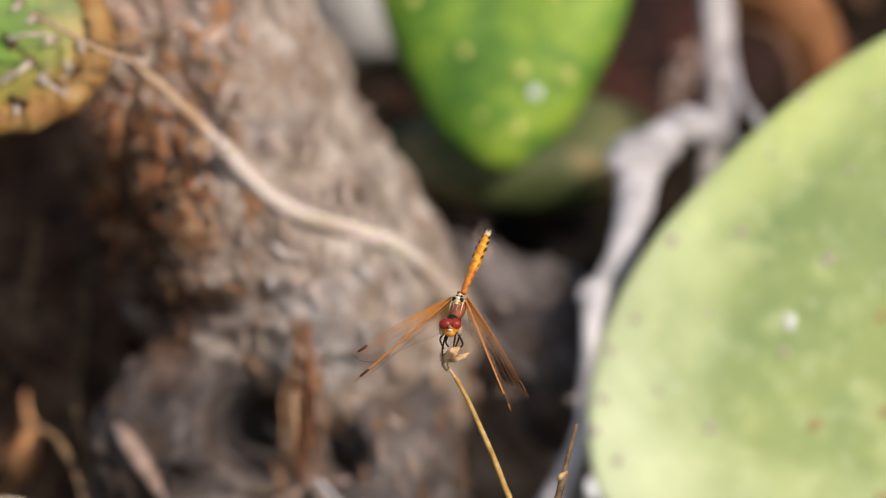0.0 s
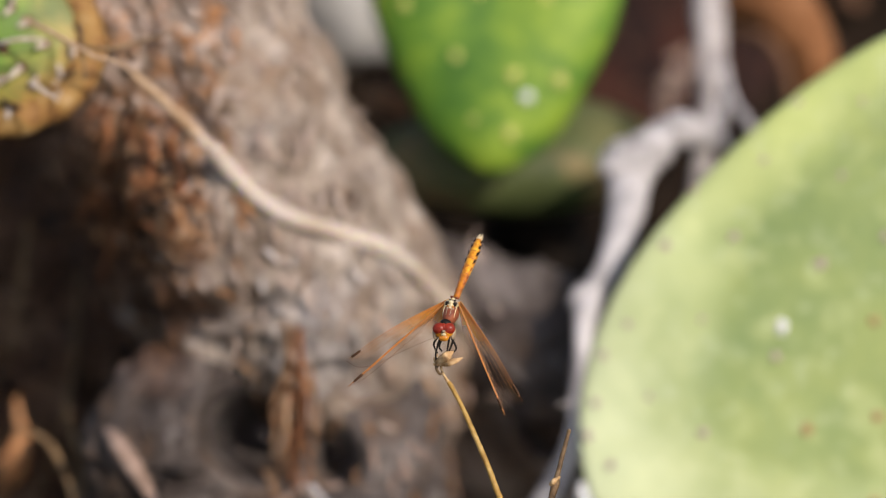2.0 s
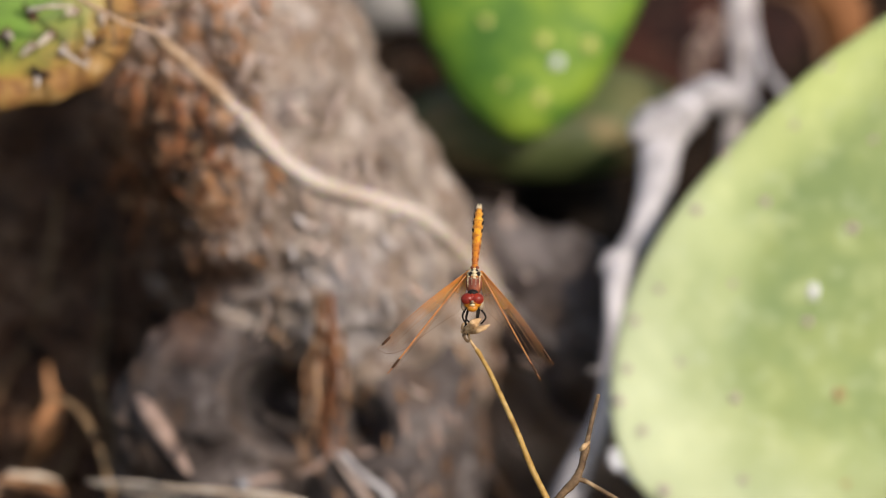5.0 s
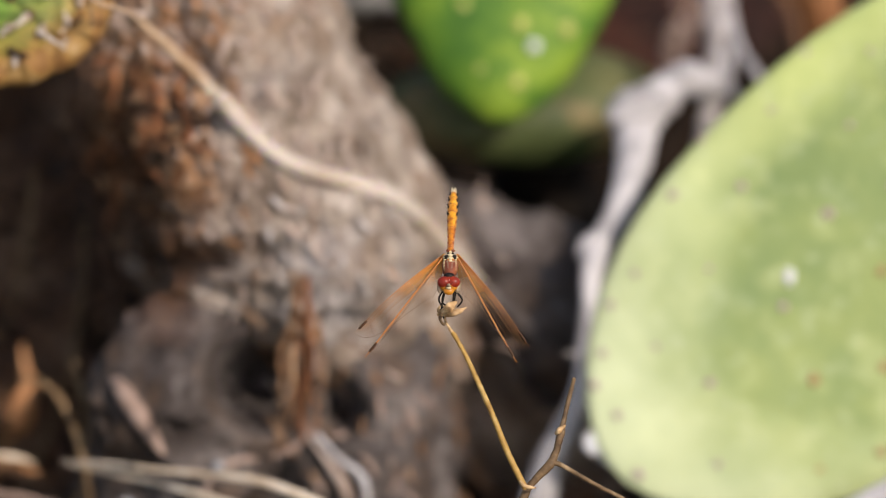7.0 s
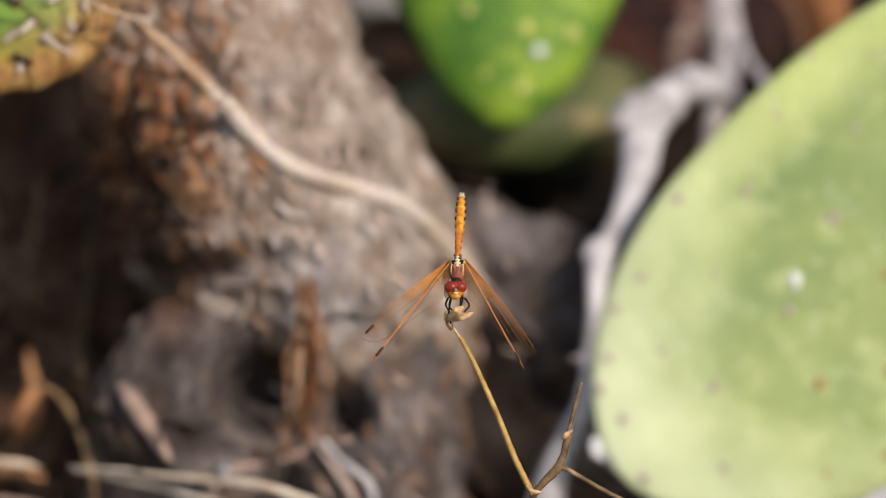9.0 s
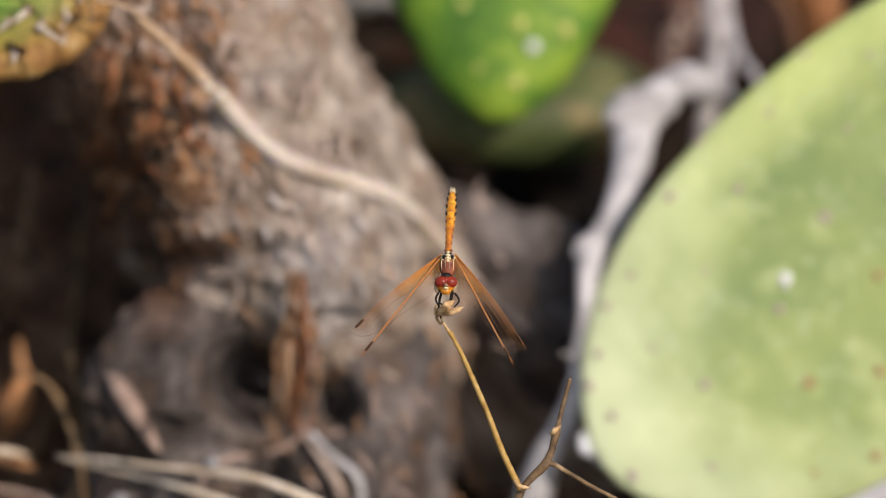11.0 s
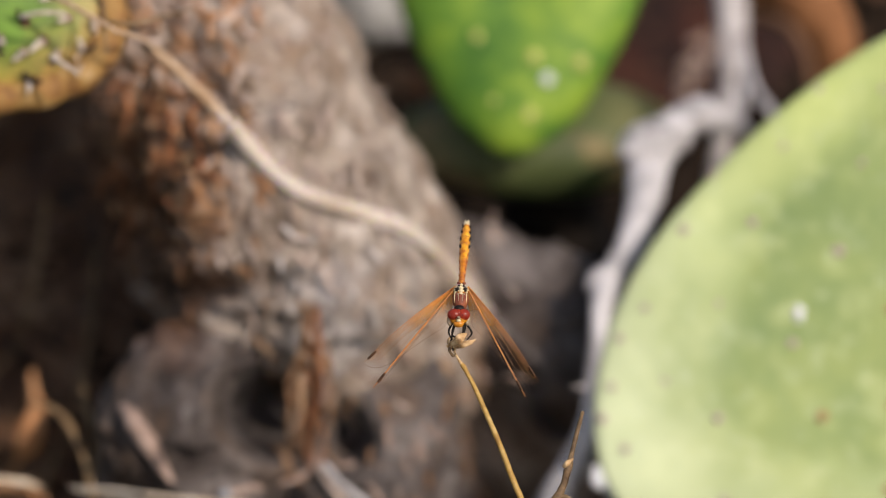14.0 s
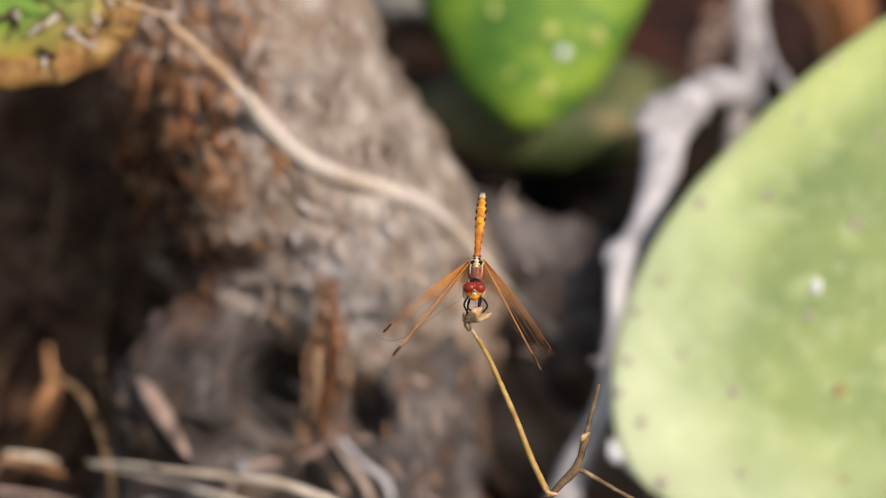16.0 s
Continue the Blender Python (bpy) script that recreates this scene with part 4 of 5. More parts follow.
def loose_litter():
    bm = bmesh.new()
    rnd = random.Random(15)
    for _ in range(150):
        a, b = rnd.uniform(-60, 1300), rnd.uniform(760, 1000)
        p = at(a, b, ground_w(a, b, 0.006))
        flake(bm, p, Vector((0, -0.3, 1)), rnd.uniform(0.004, 0.016), rnd.uniform(0.0015, 0.005), rnd, 0.5)
    return tagged(part("loose_litter", bm, LITTER), "brown bits of dry leaf and bark in litter", "litter", kind="stuff")


loose_litter()


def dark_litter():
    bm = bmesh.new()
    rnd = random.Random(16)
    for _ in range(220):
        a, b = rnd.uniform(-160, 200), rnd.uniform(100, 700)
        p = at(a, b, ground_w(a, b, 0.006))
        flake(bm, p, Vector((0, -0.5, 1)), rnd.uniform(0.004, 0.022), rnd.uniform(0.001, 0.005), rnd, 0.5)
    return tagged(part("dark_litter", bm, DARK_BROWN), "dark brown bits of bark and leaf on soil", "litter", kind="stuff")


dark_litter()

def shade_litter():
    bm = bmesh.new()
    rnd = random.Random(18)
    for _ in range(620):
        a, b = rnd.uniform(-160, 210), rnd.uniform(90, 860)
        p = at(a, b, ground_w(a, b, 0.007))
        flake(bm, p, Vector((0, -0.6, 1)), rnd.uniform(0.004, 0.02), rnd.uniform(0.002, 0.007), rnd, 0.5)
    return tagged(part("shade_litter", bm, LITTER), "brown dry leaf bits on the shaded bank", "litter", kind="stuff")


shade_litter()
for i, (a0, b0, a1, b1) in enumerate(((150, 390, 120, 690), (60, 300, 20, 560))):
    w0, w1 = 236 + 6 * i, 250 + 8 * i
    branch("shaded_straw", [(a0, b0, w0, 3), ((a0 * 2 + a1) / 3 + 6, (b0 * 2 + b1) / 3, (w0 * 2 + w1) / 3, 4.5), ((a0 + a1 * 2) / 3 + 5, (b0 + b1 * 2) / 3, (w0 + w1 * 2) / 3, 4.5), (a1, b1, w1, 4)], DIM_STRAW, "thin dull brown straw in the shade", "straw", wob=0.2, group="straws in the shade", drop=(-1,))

# twigs and straws
branch("pale_twig", [(540, 752, 204, 3), (556, 785, 202, 5), (590, 830, 200, 8), (610, 870, 198, 9), (614, 920, 198, 10), (618, 1010, 202, 10)], PALE_CHIP, "pale grey twig bent over the root", "twig", wob=0.3, drop=(-1,), hug=0.5)
branch("pale_twig", [(560, 770, 200, 6), (600, 812, 204, 6), (636, 840, 204, 8), (650, 880, 205, 8), (655, 1000, 210, 8)], GREY_WOOD, "thin pale grey twig bent over the root", "twig", wob=0.3, drop=(-1,), hug=0.5)
branch("straw", [(203, 672, 180, 9), (222, 700, 180, 17), (250, 742, 182, 17), (274, 780, 185, 12), (290, 806, 190, 5)], PINK_STRAW, "pinkish-beige dry straw leaning on the knot", "straw", hug=0.2)
branch("straw", [(110, 818, 168, 1.5), (190, 821, 162, 2.8), (270, 831, 158, 4.2), (370, 840, 152, 6), (450, 850, 146, 8), (517, 871, 142, 9), (577, 898, 140, 10), (660, 945, 140, 10), (800, 1060, 142, 9)], STRAW,
       "pale yellow straw arching over litter", "straw", wob=0.1, drop=(-1,))
branch("straw", [(120, 822, 176, 1.5), (190, 836, 169, 2.5), (270, 854, 165, 4), (350, 875, 160, 6), (420, 898, 156, 8), (480, 922, 154, 8), (560, 960, 154, 8), (680, 1040, 158, 7)], STRAW, "pale straw arching over litter", "straw", wob=0.1, drop=(-1,))
branch("straw", [(-60, 868, 190, 6), (20, 878, 190, 7), (80, 890, 190, 7), (130, 914, 192, 8), (190, 955, 196, 8), (260, 1020, 200, 8)], PINK_STRAW, "dull beige straw lying on litter", "straw", wob=0.15, drop=(0, -1))
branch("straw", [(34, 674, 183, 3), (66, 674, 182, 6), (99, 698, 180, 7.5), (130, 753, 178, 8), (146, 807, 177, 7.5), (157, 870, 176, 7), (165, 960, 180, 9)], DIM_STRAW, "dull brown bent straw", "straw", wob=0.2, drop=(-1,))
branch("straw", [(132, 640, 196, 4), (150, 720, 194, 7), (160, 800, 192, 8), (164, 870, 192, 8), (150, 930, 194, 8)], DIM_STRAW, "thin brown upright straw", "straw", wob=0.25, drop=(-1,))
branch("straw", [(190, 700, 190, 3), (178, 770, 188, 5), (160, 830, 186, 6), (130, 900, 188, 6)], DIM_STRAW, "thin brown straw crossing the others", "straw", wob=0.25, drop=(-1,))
branch("straw", [(380, 830, 214, 4), (430, 814, 220, 6), (490, 804, 226, 7), (530, 784, 234, 6), (550, 750, 240, 4)], PINK_STRAW, "short dull straw against the trunk's foot", "straw", wob=0.25, drop=(0,), hug=0.5)
branch("dark_twig", [(150, 330, 276, 8), (150, 480, 274, 10), (140, 580, 272, 10), (130, 680, 268, 10), (125, 800, 262, 10)], DARK_BROWN, "thin dark brown twig in shade", "twig", drop=(-1,))
branch("curled_leaf", [(40, 612, 236, 4), (44, 645, 236, 9), (50, 680, 232, 18), (46, 710, 230, 27), (36, 738, 230, 29), (28, 756, 231, 21), (22, 766, 234, 7)], ORANGE_LEAF, "curled orange-brown dry leaf on a stalk", "leaf", wob=0.3, drop=(-1,))
branch("dry_husk", [(-40, 814, 190, 8), (0, 824, 190, 10), (40, 830, 190, 8), (70, 838, 192, 3)], CHIP, "brown dry husk among straws", "husk", wob=0.3, drop=(0,))
branch("pale_shard", [(-30, 804, 182, 5), (8, 808, 182, 7), (40, 813, 183, 6), (60, 820, 184, 3)], STRAW, "small whitish shard on the husk", "shard")
for a, b, r, w in ((222, 894, 14, 168), (385, 826, 11, 150)):
    bm = bmesh.new()
    lump(bm, at(a, b, resting(a, b, w, r, 0)), r * UNIT * 1.15, (1, 0.9, 0.9), 0.3, 1.4, a * 0.1, 3)
    tagged(part("pebble", bm, PEBBLE), "small pale grey pebble in litter", "pebble", "pebbles in the litter")
branch("dead_branch", [(1380, 985, 176, 22), (1457, 936, 172, 25), (1517, 904, 168, 27), (1585, 870, 165, 28), (1700, 810, 163, 28), (1800, 740, 162, 26)], GREY_WOOD, "pale grey dead branch under the pad", "branch", wob=0.35, drop=(0,))
branch("side_twig", [(1000, 626, 184, 1.2), (1014, 626, 186, 2.4), (1034, 628, 190, 2.6), (1050, 632, 196, 2)], DULL_WOOD, "short grey twig end by the branch", "twig")
branch("vine_scar", [(205, 26, 124, 3), (235, 24, 123, 5), (262, 28, 124, 3)], PALE_CHIP, "pale dry knob at the vine's end", "vine")


# spines and rim of the spiny pad
def dress_spiny(ob):
    inv = ob.matrix_world.inverted()
    half_l, half_w = SPINY_L, SPINY_W
    bm = bmesh.new()
    pts = []
    for i in range(40):
        a = radians(10 + i * 3.6)
        pts.append((math.cos(a) * half_w * 0.97, math.sin(a) * half_l * 0.97, 0.001))
    tube(bm, pts, [0.0052 * (0.5 + 0.5 * math.sin(math.pi * (i + 0.5) / 40)) + 0.0012 * noise.noise(Vector((i * 0.5, 1, 2))) for i in range(40)], 12, 0.1, 4.0, wave=130)
    part("rim", bm, YELLOW_RIM, ob, "scarred yellow-orange rim")
    rnd = random.Random(21)
    spots = [(16, -10), (30, -85), (91, -20), (155, -45), (66, 55), (25, 92), (120, 44), (14, 44), (60, -60), (-30, 20), (140, 5), (48, 22), (100, 78)]
    for a, b in spots:
        c = inv @ at(a, b, 105)
        s = min(0.98, math.hypot(c.x / half_w, c.y / half_l))
        c.z = 0.009 * (1 - s ** 3.2) ** 0.5
        o = new("areole", DARK_DOT)
        o.parent = ob
        o.matrix_local = Matrix.Translation(c) @ Matrix.Diagonal((1.25, 1.1, 1.2, 1))
        for k in range(rnd.randint(1, 3)):
            d = Vector((rnd.uniform(-1, 1), rnd.uniform(-1, 0.6), rnd.uniform(0.3, 0.9))).normalized()
            ln = rnd.uniform(0.0025, 0.0055)
            sb = bmesh.new()
            tube(sb, [d * 0.0004, d * ln * 0.5, d * ln], [0.0009, 0.00075, 0.0003], 6)
            part("spine", sb, SPINE if rnd.random() < 0.7 else DARK_BROWN, o)
    # a few long spines that reach past the rim
    for rows in (((52, -60, 98, 4), (100, -36, 95, 5), (150, -8, 93, 4), (192, 12, 92, 2)), ((150, -12, 97, 3.5), (200, -4, 95, 4), (260, -18, 97, 3.5), (318, -34, 101, 1.5)), ((155, -45, 98, 4), (158, -5, 95, 4), (164, 52, 94, 2)),
                 ((66, 55, 98, 4.5), (90, 70, 95, 4.5), (116, 86, 93, 2)), ((10, -14, 98, 4), (45, -22, 95, 4.5), (88, -22, 95, 3)), ((172, 8, 96, 3.5), (210, 16, 96, 4), (240, 26, 98, 2))):
        line = glide(rows, 4)
        sb = tube(bmesh.new(), [inv @ at(*q[:3]) for q in line], [q[3] * UNIT for q in line], 7)
        part("long_spine", sb, TWIG if rows[-1][0] > 250 or rows[0][0] == 155 else VINE_END if rows[-1][0] > 170 else SPINE, ob, "long tan spine")


dress_spiny(spiny)


# ---- dry plant on which the dragonfly sits ----
FOOT = at(902, 945, 0)


def dry_plant():
    ob = thing("dry_plant", "thin dry ochre stem with side twig and papery seed head", "dry plant", m=Matrix.Translation(FOOT))
    def piece(name, rows, mat, label="", **kw):
        line = glide(rows, 8)
        bm = tube(bmesh.new(), [at(*q[:3]) - FOOT for q in line], [q[3] * UNIT for q in line], **kw)
        return part(name, bm, mat, ob, label)
    main = dict(seg=10, wob=0.18, wave=900)
    piece("lower_stem", [(770, 1640, 12, 9.5), (840, 1250, 6, 9), (880, 1040, 3, 8.5), (905, 940, 0, 8), (922, 895, 0, 8), (932, 868, 0, 8)], TWIG, "brown lower stem", **main)
    piece("flower_stem", [(932, 868, 0, 6), (918, 842, -1, 5.5), (898, 800, -1, 5.5), (868, 726, -1, 5), (842, 668, -1, 4.5), (822, 625, 0, 4.1), (810, 604, 0, 3.9), (804, 593, 0, 4.4), (800, 588, 0, 3.2)], STEM, "ochre flower stem", **main)
    piece("neck", [(806, 595, 0, 4.2), (800, 588, 0, 3), (793, 577, 0, 2.4), (788, 568, 0, 2.2), (787, 558, 0, 2.6)], HUSK, "thin tan neck under the seed head", **main)
    piece("side_stem", [(932, 868, 0, 7), (950, 846, 0, 7), (972, 824, 0, 8.5), (984, 800, 1, 6.5), (990, 778, 1, 7), (993, 764, 2, 8), (996, 752, 2, 5), (1003, 722, 3, 4.2), (1010, 694, 4, 3.8), (1016, 670, 4, 3.2)], TWIG, "brown side stem with swollen joints", **main)
    piece("sheath", [(984, 768, -1, 3), (990, 762, -2, 5), (996, 757, -1, 3), (1001, 753, 0, 1.2)], HUSK, "papery sheath at the joint", seg=8, wob=0.3, wave=900)
    piece("twig", [(975, 820, 0, 5), (990, 822, 0, 4.5), (1015, 836, 1, 4.2), (1050, 856, 2, 4), (1097, 880, 3, 4), (1140, 905, 4, 4), (1187, 927, 5, 4.2), (1235, 933, 6, 3.5), (1300, 940, 8, 3)], TWIG, "thin side twig", **main)
    piece("bud", [(1184, 922, 3, 3), (1188, 930, 3, 5), (1190, 940, 3, 2.5)], HUSK, "", seg=8, wob=0.3, wave=900)
    piece("node_scale", [(920, 852, -3, 2.5), (928, 860, -4, 4), (940, 863, -4, 3), (948, 864, -3, 1.4)], HUSK, "", seg=8, wob=0.3, wave=900)
    # seed head: papery bracts about a small core
    core = bmesh.new()
    lump(core, at(792, 551, 0) - FOOT, 9 * UNIT, (1.35, 0.95, 0.8), 0.6, 1.8, 2.0, 3)
    head = part("seed_head", core, TWIG, ob, "papery tan seed head")
    for rows, flat in (([(780, 557, -1, 3), (794, 555, -4, 6), (808, 552, -5, 5), (816, 549, -5, 3.5), (825, 545, -4, 1.2)], 0.3),
                       ([(778, 557, 0, 3), (788, 549, -3, 7), (796, 543, -4, 7.5), (803, 538, -3, 5), (809, 534, -2, 0.8)], 0.16),
                       ([(780, 556, 0, 2), (776, 551, 1, 3), (777, 545, 1, 2.5), (781, 540, 1, 0.8)], 0.4),
                       ([(786, 557, 1, 2.5), (798, 557, -5, 4), (812, 553, -6, 3), (820, 551, -6, 0.8)], 0.3),
                       ([(781, 556, 3, 3), (784, 549, 4, 4.5), (788, 543, 5, 3), (791, 538, 6, 0.5)], 0.2),
                       ([(783, 558, -2, 2.5), (779, 563, -3, 3), (781, 570, -3, 2.4), (786, 575, -2, 2), (789, 570, -2, 0.8)], 0.5),
                       ([(782, 555, -5, 3), (792, 550, -7, 5), (800, 547, -8, 3), (806, 545, -7, 0.5)], 0.2),
                       ([(784, 556, 3, 2), (778, 558, 4, 3), (773, 556, 4, 0.8)], 0.4)):
        line = glide(rows, 5)
        bm = tube(bmesh.new(), [at(*q[:3]) - FOOT for q in line], [q[3] * UNIT for q in line], 8, 0.35, rows[0][0], flat, TOWARD, 900)
        part("bract", bm, TWIG if flat == 0.5 else HUSK, head)
    return ob


plant = dry_plant()


# ---- dragonfly: x to its left as it faces the viewer, y up the sheet, z to the viewer ----
MM = 0.001
PERCH = at(800, 550, 0)
FLY_AXES = Matrix.Translation(PERCH) @ TILT.to_4x4()


def mm(*p):
    return Vector(p) * MM


def wing(parent, root, tip, chord, width, hind, flip):
    root, tip, chord = mm(*root), mm(*tip), Vector(chord).normalized()
    span = tip - root
    bow = chord * ((-0.034 if hind else -0.018) * span.length)

    def lead(s):
        return root + span * s + bow * math.sin(math.pi * s) * (1 if s < 0.9 else 0.9)

    def wide(s):
        if hind:
            k = min(1, 0.12 + 3.0 * s) * (1 - 0.42 * s)
        else:
            k = min(1, 0.12 + 2.2 * s) * (1 - 0.12 * s)
        return width * MM * k * (1 - max(0, (s - 0.72) / 0.28) ** 2.6) ** 0.5

    def pt(s, c):
        fold = span.cross(chord).normalized() * (0.03 * MM * math.sin(c * 24))
        return lead(s) + chord * (wide(s) * c) + fold

    def sheet(s0, s1, ns, c0=0.2, c1=1.0):
        bm = bmesh.new()
        g = [[bm.verts.new(pt(s0 + (s1 - s0) * i / ns, c0 + (c1 - c0) * j / 8)) for j in range(9)] for i in range(ns + 1)]
        for i in range(ns):
            for j in range(8):
                bm.faces.new((g[i][j], g[i + 1][j], g[i + 1][j + 1], g[i][j + 1]))
        return bm

    edge_c = 0.42 if hind else 0.2
    w = part("wing", sheet(0.4, 0.999, 22, edge_c), WING_FILM, parent, "clear wing with an orange leading edge")
    part("wing_base", sheet(0.0, 0.18, 7, edge_c), WING_FILM, w, "amber wing base")
    part("amber_edge", sheet(0.0, 0.97, 24, 0.0, edge_c), HIND_FILM if hind else AMBER_FILM, w, "amber strip along the leading edge")
    part("wing_middle", sheet(0.18, 0.4, 7, edge_c), WING_FILM, w, "pale amber inner wing")

    def strand(bm, path, r0, r1, seg=5):
        n = len(path)
        tube(bm, path, [(r0 + (r1 - r0) * i / (n - 1)) * MM for i in range(n)], seg)

    bm = bmesh.new()
    strand(bm, [pt(i / 24, 0) for i in range(25)], *((0.16, 0.02) if hind else (0.21, 0.09)))
    strand(bm, [pt(0.5 * i / 12, 0.05) for i in range(13)], 0.09, 0.05)
    strand(bm, [pt(i / 24, 0.10 + 0.02 * i / 24) for i in range(24)], *((0.11, 0.012) if hind else (0.13, 0.05)))
    strand(bm, [pt(0.97 * i / 16, 0.13 + 0.13 * (i / 16) ** 1.4) for i in range(17)], *((0.09, 0.012) if hind else (0.09, 0.04)), 4)
    tagged(part("main_vein", bm, VEIN, w, "orange main veins of the leading edge"), kind="stuff")
    bm = bmesh.new()
    rnd = random.Random(int(width * 10) + flip)
    for c0, c1, s1, r in ((0.2, 0.5, 0.9, 0.05), (0.3, 0.75, 0.8, 0.045), (0.4, 0.98, 0.66, 0.04), (0.55, 0.98, 0.42, 0.035)):
        strand(bm, [pt(s1 * i / 16, c0 + (c1 - c0) * (i / 16) ** 1.4) for i in range(17)], r, 0.025, 4)
    edge = bmesh.new()
    strand(edge, [pt(i / 30, 0.999) for i in range(31)], 0.035, 0.05, 4)
    part("trailing_vein", edge, DARK_VEIN, w, "thin dark trailing edge")
    for i in range(26):
        s = 0.06 + 0.9 * i / 26
        strand(bm, [pt(s, 0), pt(s, 0.06), pt(s, 0.12)], 0.025, 0.025, 3)
    lanes = [0.12, 0.3, 0.5, 0.74, 1.0]
    for a, b in zip(lanes, lanes[1:]):
        for i in range(20):
            s = 0.08 + 0.88 * (i + rnd.uniform(0.2, 0.8)) / 20
            strand(bm, [pt(s, a), pt(s + rnd.uniform(-.008, .008), b)], 0.014, 0.014, 3)
    tagged(part("vein_net", bm, NET_VEIN, w, "fine net of pale brown cross veins"), kind="stuff")
    bm = bmesh.new()
    tube(bm, [pt(s, 0.03) for s in (0.85, 0.856, 0.9, 0.938, 0.944)], [0.2 * MM, 0.3 * MM, 0.33 * MM, 0.3 * MM, 0.2 * MM], 10)
    part("wing_spot", bm, STIGMA, w, "dark brown wing spot")
    return w


def dragonfly():
    fly = thing("dragonfly", "orange and red-brown dragonfly with clear orange-veined wings, on a seed head", "dragonfly", m=FLY_AXES)
    # abdomen of ten segments
    tail0, tail1 = mm(-0.4, 14.6, -4.0), mm(0.45, 29.9, -18.5)
    axis = (tail1 - tail0)
    side = axis.normalized().cross(Vector((0, 0, 1))).normalized() * -1
    top = side.cross(axis.normalized())
    if top.z < 0:
        top = -top
    core = bmesh.new()
    tube(core, [tail0 + axis * t for t in (0.01, 0.3, 0.6, 0.97)], [0.7 * MM, 0.7 * MM, 0.8 * MM, 0.5 * MM], 10)
    abdomen = part("abdomen", core, ABDOMEN, fly, "orange abdomen with black marks")
    cuts = [0, 0.05, 0.13, 0.235, 0.35, 0.47, 0.59, 0.71, 0.82, 0.91, 0.965]
    girth = [0.8, 0.76, 0.8, 0.9, 1.07, 1.2, 1.27, 1.24, 1.1, 0.88, 0.66]
    for i in range(10):
        a, b = cuts[i], cuts[i + 1]
        bm = bmesh.new()
        tube(bm, [tail0 + axis * (a + (b - a) * t) for t in (0.0, 0.08, 0.5, 0.9, 1.0)],
             [girth[i] * 0.97 * MM, girth[i] * MM, (girth[i] + girth[i + 1]) / 2 * MM, girth[i + 1] * 1.01 * MM, girth[i + 1] * 0.97 * MM], 16, up=side)
        part("segment", bm, CREAM if i == 9 else ABDOMEN if i > 3 else DEEP_ORANGE, abdomen, "pale tail tip" if i == 9 else "")
        if i == 0 or i == 9:
            continue
        ring = bmesh.new()
        c = tail0 + axis * (b - 0.006)
        tube(ring, [c, c + axis * 0.003], [girth[i + 1] * 1.02 * MM] * 2, 16, up=side)
        part("joint_ring", ring, THORAX if i > 4 else RUSTY, abdomen)
        for s in (-1, 1):
            mk = bmesh.new()
            g = (girth[i] + girth[i + 1]) / 2 * MM
            mid = tail0 + axis * (a + (b - a) * 0.66) + (side * s * 0.85 + top * 0.52) * g * 1.0
            along = (axis.normalized() + side * s * 0.28).normalized()
            frame3 = Matrix((along.cross(side * s * 0.85 + top * 0.52).normalized(), along, side * s * 0.85 + top * 0.52)).transposed()
            lump(mk, mid, 1.0, (0.32 * MM, (b - a) * axis.length * (0.42 if i > 4 else 0.28), 0.15 * MM), 0.5, 1.5, i + s, 2, frame3)
            part("dark_mark", mk, BLACK if i > 4 else RUSTY, abdomen)
    for f in (0.03, 0.065, 0.1, 0.155, 0.21):
        ring = bmesh.new()
        c = tail0 + axis * f
        tube(ring, [c, c + axis * 0.004], [(0.83 - min(f, 0.13) * 0.3 + max(0, f - 0.13) * 0.8) * MM] * 2, 16, up=side)
        part("rusty_ring", ring, RUSTY, abdomen)
    for s in (-1, 1):
        bm = bmesh.new()
        p = tail0 + axis * 0.96 + side * s * 0.3 * MM
        tube(bm, [p, p + axis * 0.03 + side * s * 0.1 * MM, p + axis * 0.06], [0.22 * MM, 0.2 * MM, 0.06 * MM], 8)
        part("tail_clasp", bm, CREAM, abdomen)
    # thorax
    bm = bmesh.new()
    tm = basis(Vector((0, -0.75, -0.65)), Vector((0, 0.68, -0.73)))
    lump(bm, mm(-0.5, 10.7, -0.8), MM, (2.0, 3.6, 2.6), 0.01, 1.5, 1.0, 4, tm)
    thorax = part("thorax", bm, THORAX, fly, "red-brown thorax with pale stripes")
    for x, half in ((-1.0, 2.6), (0.0, 2.6), (-1.95, 2.3), (0.95, 2.3)):
        bm = bmesh.new()
        pts = []
        for i in range(9):
            y = half * (2 * i / 8 - 1)
            k = max(0.0, 1 - (x + 0.5) ** 2 / 4.1 - y * y / 13.0) ** 0.5
            pts.append(tm @ mm(x + 0.5, y, -2.66 * k) + mm(-0.5, 10.7, -0.8))
        tube(bm, pts, [(0.09 if half > 2.5 else 0.12) * MM * math.sin(math.pi * (i + 0.6) / 9.2) + 0.02 * MM for i in range(9)], 6)
        part("pale_stripe", bm, CREAM if half < 2.5 else CHEEK, thorax)
